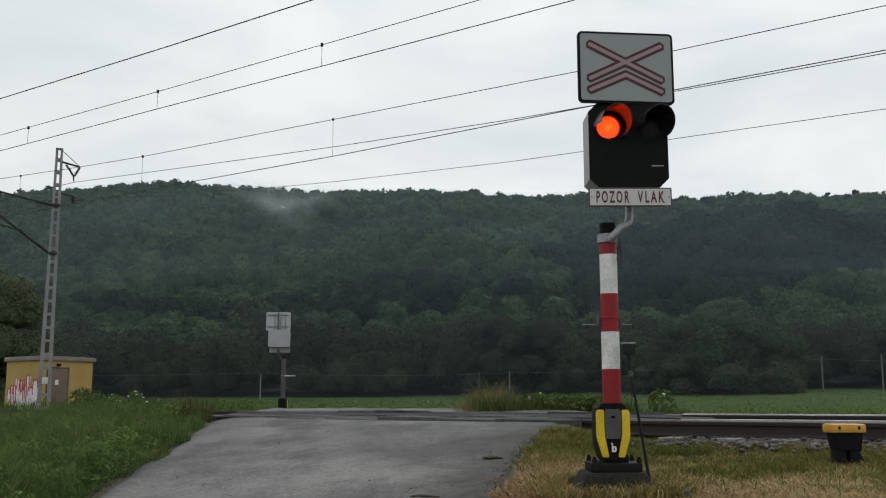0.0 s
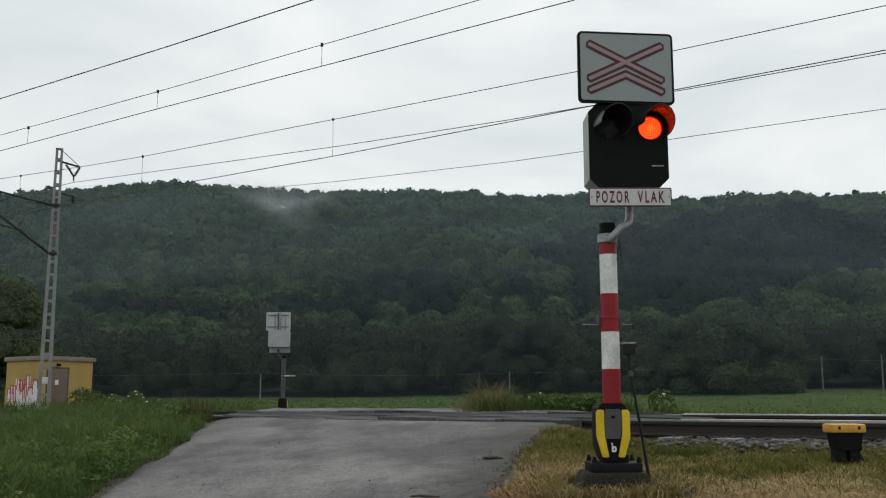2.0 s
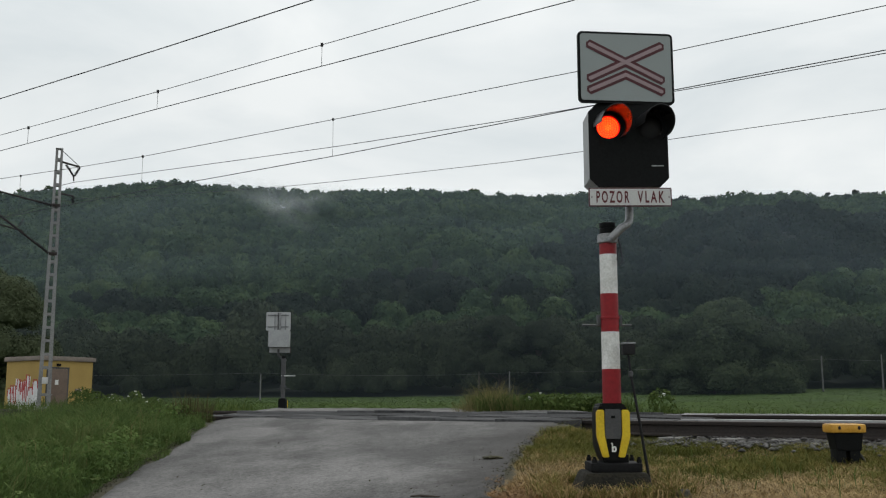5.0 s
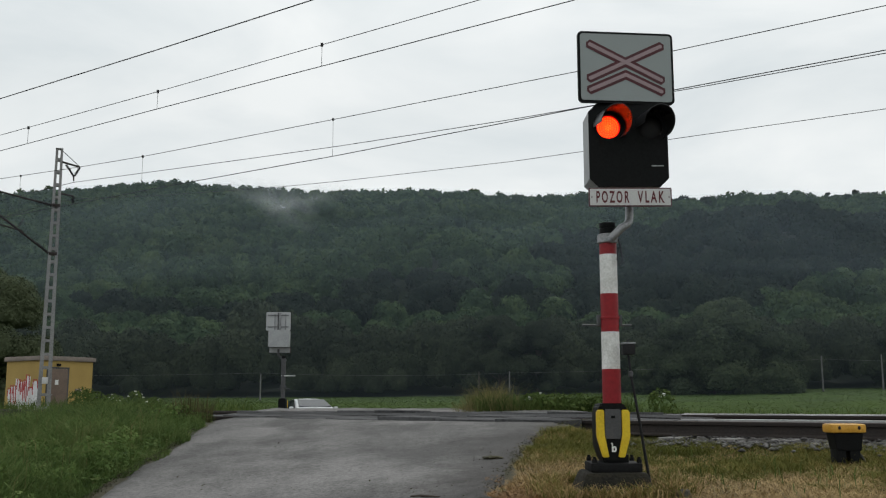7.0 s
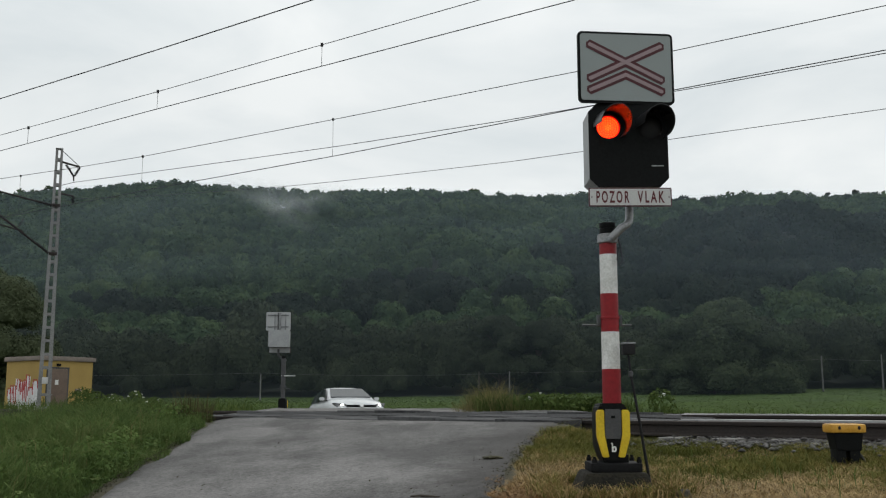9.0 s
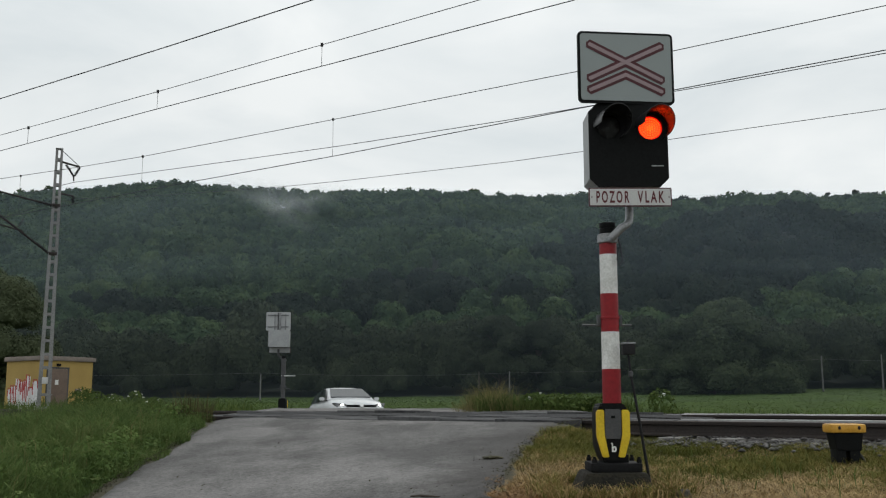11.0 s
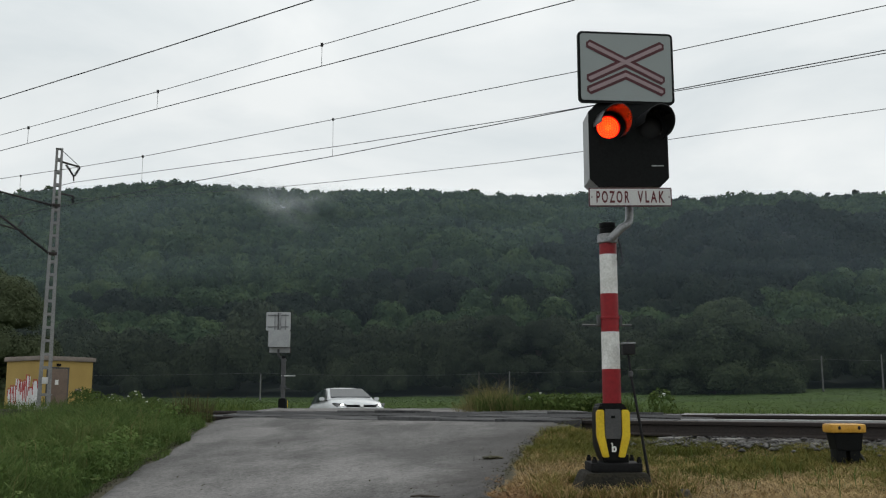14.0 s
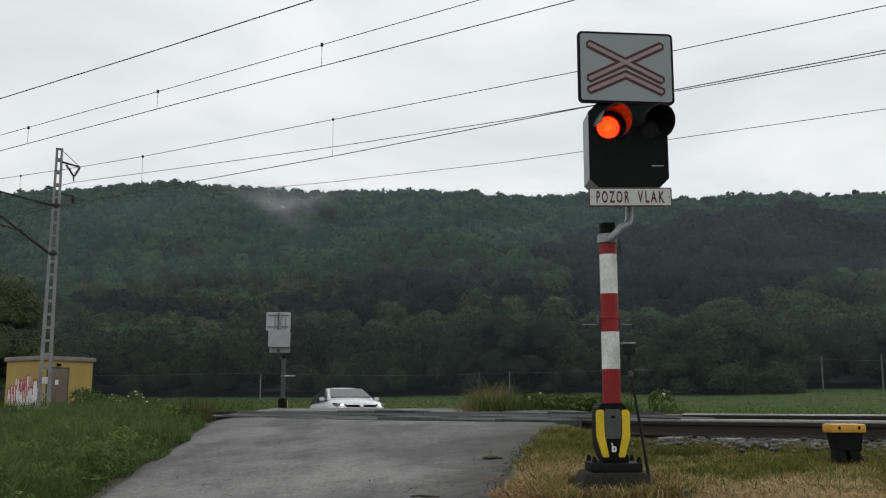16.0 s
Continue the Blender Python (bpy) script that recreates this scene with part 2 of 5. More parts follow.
RUBBER = material("black_rubber", (0.008, 0.008, 0.009), (0.020, 0.020, 0.021), 0.65, 0, 6, 60, 0.15, 0.004, gloss=0.2)
CAST = material("wet_cast_iron", (0.005, 0.005, 0.006), (0.014, 0.014, 0.014), 0.75, 0.0, 8, 60, 0.3, 0.005, gloss=0.15)
YELLOW = material("yellow_panel_paint", (0.52, 0.36, 0.008), (0.72, 0.52, 0.02), 0.4, 0, 6, 70, 0.1, 0.003)
AMBER = material("faded_orange_yellow_paint", (0.45, 0.22, 0.02), (0.66, 0.36, 0.05), 0.5, 0, 7, 60, 0.2, 0.004)
DARKGREY = material("dark_grey_plastic", (0.045, 0.046, 0.048), (0.075, 0.076, 0.078), 0.5, 0, 6, 60, 0.1, 0.003)
WIRE = material("weathered_copper_wire", (0.010, 0.011, 0.012), (0.03, 0.03, 0.031), 0.7, 0.1, 2, 40, 0, 0)
STUCCO = material("yellow_stucco", (0.335, 0.225, 0.068), (0.47, 0.335, 0.112), 0.9, 0, 0.9, 40, 0.4, 0.01)
ROOFING = material("grey_brown_fascia", (0.16, 0.13, 0.11), (0.26, 0.22, 0.19), 0.7, 0, 2, 30, 0.2, 0.005)
DOORPAINT = material("brown_door_paint", (0.11, 0.075, 0.055), (0.17, 0.12, 0.09), 0.6, 0, 3, 40, 0.1, 0.003)
SPRAYWHITE = material("white_spray_paint", (0.55, 0.54, 0.54), (0.75, 0.74, 0.75), 0.7, 0, 4, 30, 0, 0)
SPRAYRED = material("red_spray_paint", (0.30, 0.03, 0.03), (0.45, 0.06, 0.06), 0.7, 0, 4, 30, 0, 0)
CARPAINT = material("white_car_paint", (0.56, 0.57, 0.58), (0.62, 0.63, 0.64), 0.18, 0, 2, 200, 0, 0)
CARGLASS = material("dark_car_glass", (0.02, 0.024, 0.026), (0.03, 0.034, 0.036), 0.08, 0, 2, 20, 0, 0, gloss=0.8)
LAMPGLASS = material("grey_headlamp_glass", (0.10, 0.105, 0.11), (0.2, 0.205, 0.21), 0.15, 0.3, 9, 60, 0, 0)
# side panes: the hill's dark reflection put into the colour and low gloss
SIDEGLASS = material("dark_side_glass", (0.006, 0.007, 0.008), (0.010, 0.011, 0.012), 0.12, 0, 2, 20, 0, 0, gloss=0.25)
CHROME = material("chrome", (0.6, 0.6, 0.6), (0.75, 0.75, 0.75), 0.12, 1, 3, 30, 0, 0)
BARK = material("dark_bark", (0.03, 0.024, 0.018), (0.08, 0.065, 0.05), 0.9, 0, 3, 20, 0.6, 0.03)
POLEWOOD = material("grey_weathered_wood", (0.095, 0.092, 0.086), (0.16, 0.155, 0.148), 0.85, 0, 2, 20, 0.4, 0.01)
STRAW = material("cut_straw", (0.16, 0.10, 0.04), (0.52, 0.37, 0.17), 0.85, 0, 1.5, 20, 0, 0, island=0.6)
BACKGREY = material("pale_grey_sheet", (0.36, 0.37, 0.375), (0.44, 0.45, 0.455), 0.55, 0, 3, 60, 0.05, 0.002)
# light green leaves, paler still to put distance haze into the colour
PALELEAF = leafy("pale_tree_leaves", (0.048, 0.061, 0.035), (0.086, 0.105, 0.057), (0.132, 0.152, 0.088), 0.25, spread=0.12, cell=0.3, cells=0.5)
REDSTRAW = material("reddish_rotting_straw", (0.15, 0.080, 0.032), (0.44, 0.27, 0.12), 0.9, 0, 2.5, 20, 0, 0, island=0.6)
HERB = leafy("meadow_herb_leaves", (0.040, 0.075, 0.020), (0.095, 0.150, 0.042), (0.190, 0.230, 0.085), 0.9)
PETAL = material("white_flower_heads", (0.5, 0.52, 0.45), (0.7, 0.7, 0.62), 0.8, 0, 6, 40, 0, 0)
FOREST = leafy("forest_leaves", (0.017, 0.032, 0.018), (0.044, 0.073, 0.036), (0.095, 0.132, 0.058), 0.028, spread=0.10, cell=0.5, cells=0.12)
BELT = leafy("field_edge_leaves", (0.020, 0.026, 0.017), (0.038, 0.049, 0.030), (0.068, 0.082, 0.047), 0.05, spread=0.10, cell=0.4, cells=0.13)
PINE = leafy("dark_pine_needles", (0.011, 0.018, 0.014), (0.021, 0.031, 0.022), (0.040, 0.052, 0.034), 0.05, spread=0.10, cell=0.4, cells=0.13)
FRESH = leafy("fresh_forest_leaves", (0.027, 0.045, 0.022), (0.053, 0.082, 0.036), (0.098, 0.130, 0.056), 0.05, spread=0.10, cell=0.5, cells=0.13)
WILLOW = leafy("grey_green_leaves", (0.028, 0.039, 0.024), (0.052, 0.069, 0.039), (0.092, 0.115, 0.060), 0.12, spread=0.12, cell=0.3, cells=0.35)
MEADOW = leafy("long_meadow_grass", (0.034, 0.060, 0.018), (0.088, 0.138, 0.040), (0.215, 0.235, 0.098), 0.6)
TURF = leafy("short_turf", (0.058, 0.074, 0.016), (0.130, 0.132, 0.034), (0.290, 0.235, 0.085), 0.8)
WEED = leafy("broad_weeds", (0.032, 0.056, 0.016), (0.074, 0.110, 0.030), (0.150, 0.175, 0.060), 1.2)
CROP = leafy("crop_leaves", (0.043, 0.065, 0.017), (0.064, 0.095, 0.027), (0.096, 0.127, 0.043), 0.05)
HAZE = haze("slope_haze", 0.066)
DOCK = leafy("seeding_dock", (0.030, 0.030, 0.014), (0.065, 0.060, 0.026), (0.12, 0.10, 0.05), 1.0)
DRYGRASS = leafy("dry_tall_grass", (0.075, 0.074, 0.030), (0.155, 0.140, 0.060), (0.28, 0.24, 0.115), 1.0)


# ---- mesh helpers ----
def link_mesh(name, bm, mat):
    bmesh.ops.recalc_face_normals(bm, faces=bm.faces)
    me = bpy.data.meshes.new(name)
    bm.to_mesh(me)
    bm.free()
    me.materials.append(mat)
    return new(name, me)


def smooth(ob, angle=35):
    me = ob.data
    me.polygons.foreach_set("use_smooth", [True] * len(me.polygons))
    me.set_sharp_from_angle(angle=radians(angle))
    return ob


def part(name, bm, mat, parent=None, label="", angle=35):
    ob = smooth(link_mesh(name, bm, mat), angle)
    ob.parent = parent
    if label:
        ob["label"] = label
    return ob


def empty(name, m, label, category, group="", kind=""):
    ob = new(name)
    ob.matrix_world = m
    return tagged(ob, label, category, group, kind)


def box(bm, x0, x1, y0, y1, z0, z1, bevel=0.0, m=None):
    made = bmesh.ops.create_cube(bm, size=1)["verts"]
    for v in made:
        v.co = Vector(((x0 + x1) / 2 + v.co.x * (x1 - x0), (y0 + y1) / 2 + v.co.y * (y1 - y0), (z0 + z1) / 2 + v.co.z * (z1 - z0)))
    if bevel:
        edges = list({e for v in made for e in v.link_edges})
        made = bmesh.ops.bevel(bm, geom=edges, offset=bevel, segments=2, affect="EDGES", profile=0.6)["verts"]
    if m is not None:
        bmesh.ops.transform(bm, matrix=m, verts=[v for v in made if v.is_valid])
    return bm


def boxed(*a, **k):
    return box(bmesh.new(), *a, **k)


def turned(bm, profile, n=20, m=None):
    """A body of revolution about z from (radius, height) pairs."""
    rings = []
    for r, z in profile:
        rings.append([bm.verts.new((r * math.cos(2 * math.pi * i / n), r * math.sin(2 * math.pi * i / n), z)) for i in range(n)])
    for a, b in zip(rings, rings[1:]):
        for i in range(n):
            bm.faces.new((a[i], a[(i + 1) % n], b[(i + 1) % n], b[i]))
    bm.faces.new(rings[0][::-1])
    bm.faces.new(rings[-1])
    if m is not None:
        bmesh.ops.transform(bm, matrix=m, verts=[v for r in rings for v in r])
    return bm


def tube(bm, points, radius, n=8):
    """A round rod along points; radius: one number or one per point."""
    pts = [Vector(p) for p in points]
    rs = radius if isinstance(radius, (list, tuple)) else [radius] * len(pts)
    rings = []
    for i, p in enumerate(pts):
        d = (pts[min(i + 1, len(pts) - 1)] - pts[max(i - 1, 0)]).normalized()
        a = d.orthogonal().normalized() if not rings else (side - d * side.dot(d)).normalized()
        side = a
        b = d.cross(a)
        rings.append([bm.verts.new(p + (a * math.cos(2 * math.pi * k / n) + b * math.sin(2 * math.pi * k / n)) * rs[i]) for k in range(n)])
    for a, b in zip(rings, rings[1:]):
        for i in range(n):
            bm.faces.new((a[i], a[(i + 1) % n], b[(i + 1) % n], b[i]))
    bm.faces.new(rings[0][::-1])
    bm.faces.new(rings[-1])
    return bm


def rod(points, radius, n=8):
    return tube(bmesh.new(), points, radius, n)


def slab(outline, y0, y1, holes=(), bevel=0.0):
    """A plate in the x-z plane from y0 to y1, with an outline and holes as lists of (x, z)."""
    bm = bmesh.new()
    edges = []
    for ring in (outline, *holes):
        vs = [bm.verts.new((x, y0, z)) for x, z in ring]
        edges += [bm.edges.new((vs[i], vs[(i + 1) % len(vs)])) for i in range(len(vs))]
    if holes:
        bmesh.ops.triangle_fill(bm, edges=edges, use_beauty=True)
    else:
        bm.faces.new(list(bm.verts))
    made = bmesh.ops.extrude_face_region(bm, geom=bm.faces[:])["geom"]
    bmesh.ops.translate(bm, vec=(0, y1 - y0, 0), verts=[v for v in made if isinstance(v, bmesh.types.BMVert)])
    return bm


def ring_points(cx, cz, r, n=28):
    return [(cx + r * math.cos(2 * math.pi * i / n), cz + r * math.sin(2 * math.pi * i / n)) for i in range(n)]


def rounded(x0, x1, z0, z1, r, n=5):
    out = []
    for cx, cz, a in ((x1 - r, z0 + r, -90), (x1 - r, z1 - r, 0), (x0 + r, z1 - r, 90), (x0 + r, z0 + r, 180)):
        out += [(cx + r * math.cos(radians(a + 90 * i / n)), cz + r * math.sin(radians(a + 90 * i / n))) for i in range(n + 1)]
    return out


def array_mesh(name, verts, faces, mat, soft=False):
    """A mesh object from numpy arrays of vertices and equal-sided faces."""
    me = bpy.data.meshes.new(name)
    k = faces.shape[1]
    me.vertices.add(len(verts))
    me.vertices.foreach_set("co", np.ascontiguousarray(verts, dtype=np.float32).ravel())
    me.loops.add(faces.size)
    me.loops.foreach_set("vertex_index", np.ascontiguousarray(faces, dtype=np.int32).ravel())
    me.polygons.add(len(faces))
    me.polygons.foreach_set("loop_start", np.arange(0, faces.size, k, dtype=np.int32))
    if soft:
        me.polygons.foreach_set("use_smooth", np.ones(len(faces), dtype=bool))
    me.update(calc_edges=True)
    me.validate()
    me.materials.append(mat)
    return new(name, me)


# ---- the lie of the land: n is the way across the tracks, d the way along them ----
NX, NY = 0.565, 0.825
GROUND_P = [-60, -20, 0, 5.2, 6.4, 8.5, 9.2, 9.9, 17.4, 19, 22, 26, 35, 50, 400]
GROUND_Z = [-1.2, -0.7, -0.14, 0.26, 0.37, 0.44, 0.49, 0.59, 0.62, 0.58, 0.33, 0.05, -0.5, -1.25, -1.25]
ROAD_P = [-20, 0, 5.2, 10.2, 17.2, 18.6, 20.5, 25.4, 29.5, 34.6, 50, 400]
ROAD_Z = [-0.55, -0.12, 0.30, 0.79, 0.84, 0.885, 0.74, 0.11, -0.17, -0.48, -1.15, -1.15]
FAR_Y = [0, 60, 100, 213, 240, 290, 360, 450, 560, 660, 750, 860, 1200]
FAR_Z = [-1.25, -1.25, -1.2, 2.5, 5.0, 14, 34, 66, 104, 134, 151, 140, 90]
RIDGE_A = [-0.502, -0.466, -0.431, -0.395, -0.36, -0.33, -0.283, -0.253, -0.229, -0.193, -0.133, -0.074, -0.014, 0.027, 0.069, 0.105, 0.152, 0.2, 0.247, 0.301, 0.367, 0.402, 0.467, 0.509]
RIDGE_K = [0.934, 0.97, 0.996, 1.011, 1.018, 1.037, 1.056, 1.031, 1.014, 0.995, 0.989, 0.995, 1.004, 0.99, 0.977, 0.979, 0.993, 0.976, 0.958, 0.949, 0.97, 0.976, 0.98, 0.98]
ROAD_Y = [-12, 0, 4.0, 6.7, 7.7, 9.4, 10.8, 11.6, 12.6, 14.9, 17.0, 20.0, 23.0, 27.0, 33.0, 47.0, 70.0, 120.0]
ROAD_L = [-2.0, -2.3, -2.55, -2.75, -2.8, -2.98, -3.05, -3.15, -3.3, -3.43, -4.2, -4.7, -4.9, -4.4, -4.6, -8.6, -15.4, -30.0]
ROAD_R = [0.2, 0.2, 0.2, 0.335, 0.5, 0.8, 1.2, 1.55, 2.0, 2.6, 3.0, 3.0, 2.4, 0.9, -0.2, -4.2, -11.0, -25.6]


def across(x, y):
    return NX * x + NY * y


def at_track(p, q):
    """The place p metres across and q metres along the tracks."""
    return NX * p - NY * q, NY * p + NX * q


def ease(t):
    t = np.clip(t, 0, 1)
    return t * t * (3 - 2 * t)


def waves(x, y, size, seed):
    """Smooth bumps from crossed sines, about -1 to 1."""
    rs = np.random.RandomState(seed)
    out = 0
    for k in range(7):
        a, f, ph = rs.rand() * 6.28, (0.6 + 0.25 * k) * 6.28 / size, rs.rand() * 6.28
        out = out + np.sin((x * math.cos(a) + y * math.sin(a)) * f + ph) / (1 + 0.35 * k)
    return out / 3.2


def road_z(x, y):
    return np.interp(across(x, y), ROAD_P, ROAD_Z)


def land(x, y):
    """Height of the ground, before the road is cut into it."""
    x, y = np.asarray(x, float), np.asarray(y, float)
    p = across(x, y)
    near = np.interp(p, GROUND_P, GROUND_Z)
    yy = np.maximum(y, 0)
    far = np.interp(yy, FAR_Y, FAR_Z)
    climb = ease((yy - 250) / 300)
    angle = x / np.maximum(yy, 60)
    ridge = np.interp(angle, RIDGE_A, RIDGE_K)
    spur = 24 * np.exp(-((angle - 0.34) / 0.13) ** 2) * np.exp(-((yy - 400) / 75) ** 2)
    spur = spur + 11 * np.exp(-((angle + 0.02) / 0.10) ** 2) * np.exp(-((yy - 380) / 60) ** 2)
    far = far * (1 + (ridge - 1) * climb) + climb * 3.5 * waves(x, yy, 170, 3) + spur
    far = far + np.interp(x, [-110, 0, 110], [-0.66, 0, 2.2]) * ease((yy - 90) / 100) * (1 - ease((yy - 240) / 80))
    return near + (far - near) * ease((p - 30) / 32)


def cut_land(x, y):
    """The ground, sunk a little under the road."""
    z = land(x, y)
    l, r = np.interp(y, ROAD_Y, ROAD_L), np.interp(y, ROAD_Y, ROAD_R)
    inside = (x > l + 0.2) & (x < r - 0.2) & (y < 110)
    z = z + 0.025 * waves(x, y, 2.3, 8) * (y < 40)
    off = np.maximum(l - x, x - r)
    hug = (1 - ease(off / 1.1)) * (across(x, y) < 10.0) * (y > -12)
    z = z + (road_z(x, y) - 0.03 - z) * hug
    return np.where(inside, np.minimum(z, road_z(x, y) - 0.08), z)


def sheet(xs, ys, height, mat, name):
    X, Y = np.meshgrid(xs, ys)
    V = np.stack([X, Y, height(X, Y)], -1).reshape(-1, 3)
    nx, ny = len(xs), len(ys)
    i = (np.arange(ny - 1)[:, None] * nx + np.arange(nx - 1)[None]).ravel()
    return array_mesh(name, V, np.stack([i, i + 1, i + nx + 1, i + nx], -1), mat, True)


def stretch(*stops):
    """Grid lines from (start, step) pairs, the last one closing."""
    out = []
    for (a, s), (b, _) in zip(stops, stops[1:]):
        out += list(np.arange(a, b - s * 0.4, s))
    return np.array(out + [stops[-1][0]])


gx = stretch((-2600, 260), (-780, 60), (-480, 20), (-120, 6), (-30, 1.5), (-14, 0.25), (8, 1.5), (30, 6), (120, 20), (480, 60), (780, 260), (2600, 1))
gy = stretch((-2600, 300), (-300, 60), (-60, 10), (-10, 1), (3, 0.25), (24, 1), (40, 4), (130, 10), (900, 60), (1500, 300), (2600, 1))
ground = tagged(sheet(gx, gy, cut_land, EARTH, "ground"), "grassy ground falling from the tracks and rising to wooded hills", "ground", kind="structure")
ground.data.materials.append(FIELD)
ground.data.materials.append(HILLSOIL)
mid = np.array([p.center[:] for p in ground.data.polygons])
pick = np.zeros(len(mid), dtype=np.int32)
pick[(across(mid[:, 0], mid[:, 1]) > 30) & (mid[:, 1] > 20)] = 1
pick[(mid[:, 1] > 214)] = 2
ground.data.polygons.foreach_set("material_index", pick)

# the lane: one sheet with a crumbling rim, humped at the tracks
ys = stretch((-12, 1), (4, 0.12), (22, 0.5), (40, 4), (120, 1))
lane_v, lane_f, wide = [], [], 41
for j, y in enumerate(ys):
    l, r = np.interp(y, ROAD_Y, ROAD_L), np.interp(y, ROAD_Y, ROAD_R)
    l += 0.07 * noise.noise((0, y * 1.7, 0)) + 0.04 * noise.noise((0, y * 6, 3))
    r += 0.08 * noise.noise((7, y * 1.9, 0)) + 0.05 * noise.noise((7, y * 7, 3))
    for i in range(wide):
        s = i / (wide - 1)
        x = l + (r - l) * s
        edge = min(s, 1 - s)
        z = float(road_z(x, y)) + 0.012 * noise.noise((x * 0.9, y * 0.7, 0)) + 0.005 * noise.noise((x * 3, y * 3, 5)) - 0.05 * max(0, 1 - edge * 22)
        if 10.3 < across(x, y) < 17.1:
            z -= 0.03
        lane_v.append((x, y, z))
for j in range(len(ys) - 1):
    for i in range(wide - 1):
        k = j * wide + i
        lane_f.append((k, k + 1, k + wide + 1, k + wide))
lane = array_mesh("road", np.array(lane_v), np.array(lane_f), ASPHALT, True)
across_lane, lane_y = np.tile(np.linspace(0, 1, wide), len(ys)), np.repeat(ys, wide)
dirt = 0.74 * ease((across_lane - 0.64) / 0.36) * ease((13.5 - lane_y) / 3.0) + 0.22 * np.exp(-((across_lane - 0.36) / 0.07) ** 2) * ease((10.0 - lane_y) / 3.0) + 0.3 * ease((0.06 - across_lane) / 0.06)
lane.data.attributes.new("dirt", "FLOAT", "POINT").data.foreach_set("value", dirt.astype(np.float32))
road = tagged(lane, "narrow worn grey asphalt lane humped over the tracks", "road", kind="structure")


# ---- the railway ----
def rail_profile():
    half = [(0.0, 0.0), (0.075, 0.0), (0.075, 0.012), (0.014, 0.034), (0.010, 0.05), (0.010, 0.112), (0.034, 0.124), (0.036, 0.155), (0.030, 0.162)]
    return [(-a, b) for a, b in half[::-1][:-1]] + half[1:]


def along_track(name, profile, p, z, q0, q1, mat, step=4.0):
    bm = bmesh.new()
    rings = []
    for q in np.linspace(q0, q1, max(2, int((q1 - q0) / step) + 1)):
        rings.append([bm.verts.new((*at_track(p + a, q), z + b)) for a, b in profile])
    for a, b in zip(rings, rings[1:]):
        for i in range(len(profile)):
            k = (i + 1) % len(profile)
            bm.faces.new((a[i], a[k], b[k], b[i]))
    bm.faces.new(rings[0])
    bm.faces.new(rings[-1][::-1])
    return bm


HEAD = ([(-0.027, 0), (0.0375, 0), (0.0375, -0.026), (0.0395, -0.026), (0.0395, 0.001), (0.030, 0.005), (-0.025, 0.004)],
        [(-0.0375, -0.030), (-0.0375, 0), (0.027, 0), (0.025, 0.004), (-0.030, 0.005), (-0.0395, 0.001), (-0.0395, -0.030)])
TRACKS = ((11.5, 0.80, 4.4, 13.5), (15.6, 0.825, 5.9, 15.5))
for centre, top, q0, q1 in TRACKS:
    for side in (-0.755, 0.755):
        rail = empty("rail", Matrix.Identity(4), "rusty brown steel rail with a bright worn head", "rail", "railway rails")
        part("rail_body", along_track("rail_body", rail_profile(), centre + side, top - 0.164, -70, 80, STEEL), STEEL, rail)
        for a, b in ((-70, q0 + 0.25),):
            dull = side < 0 and centre < 13
            part("rail_head", along_track("rail_head", HEAD[side > 0], centre + side, top - 0.003, a, b, RAILTOP), DULLHEAD if dull else RAILTOP, rail, "brown film of rust on the head" if dull else "bright worn running surface")
    base = bmesh.new()
    box(base, -0.13, 0.13, -1.25, 1.25, 0, 0.13, 0.015)
    made = part("sleeper", base, SLEEPER)
    turn = math.degrees(math.atan2(NY, NX)) - 90
    spots = [q0 - 0.35 - 0.6 * i for i in range(24)] + [q1 + 0.4 + 0.6 * i for i in range(16)]
    made.matrix_world = Matrix.Translation((*at_track(centre, spots[0]), top - 0.30)) @ pose(0, 0, 0, 0, 0, turn)
    tagged(made, "pale concrete railway sleeper half sunk in stones", "sleeper", "railway sleepers")
    for q in spots[1:]:
        copy_thing(made, Matrix.Translation((*at_track(centre, q), top - 0.30)) @ pose(0, 0, 0, 0, 0, turn))

# deck of the crossing: rubber panels between and beside the rails
deck = empty("crossing_deck", Matrix.Identity(4), "dark rubber panels of the level crossing flush with the rails", "crossing deck", kind="structure")
for centre, top, q0, q1 in TRACKS:
    for a, b in ((-1.35, -0.80), (-0.69, -0.01), (0.01, 0.69), (0.80, 1.35)):
        shared = None
        skip = 1 if a < -1 and centre < 13 else 0
        count = int((q1 - q0) / 0.9)
        for i in range(skip, count - 3 * skip):
            if shared is None:
                bm = boxed(-0.445, 0.445, a, b, -0.16, 0.0, 0.012)
                for v in bm.verts:
                    v.co.z += 0.006 * math.sin(v.co.x * 40)
                shared = part("panel", bm, PANEL, deck)
                piece = shared
            else:
                piece = new("panel", shared.data)
                piece.parent = deck
            piece.matrix_world = Matrix.Translation((*at_track(centre, q0 + 0.45 + 0.9 * i), top + (0.018 if a < -1 else 0.0) + random.uniform(-0.022, 0.008))) @ pose(0, 0, 0, random.uniform(-1.0, 1.0), random.uniform(-0.7, 0.7), turn)
fill = bmesh.new()
vs = [fill.verts.new((*at_track(p, q), z)) for p, q, z in ((12.87, 4.9, 0.795), (14.23, 5.4, 0.828), (14.23, 14.0, 0.828), (12.87, 13.2, 0.795))]
fill.faces.new(vs)
low = bmesh.ops.extrude_face_region(fill, geom=fill.faces[:])["geom"]
bmesh.ops.translate(fill, vec=(0, 0, -0.15), verts=[v for v in low if isinstance(v, bmesh.types.BMVert)])
part("infill", fill, PANEL, deck, "dark patched asphalt strip between the two tracks")


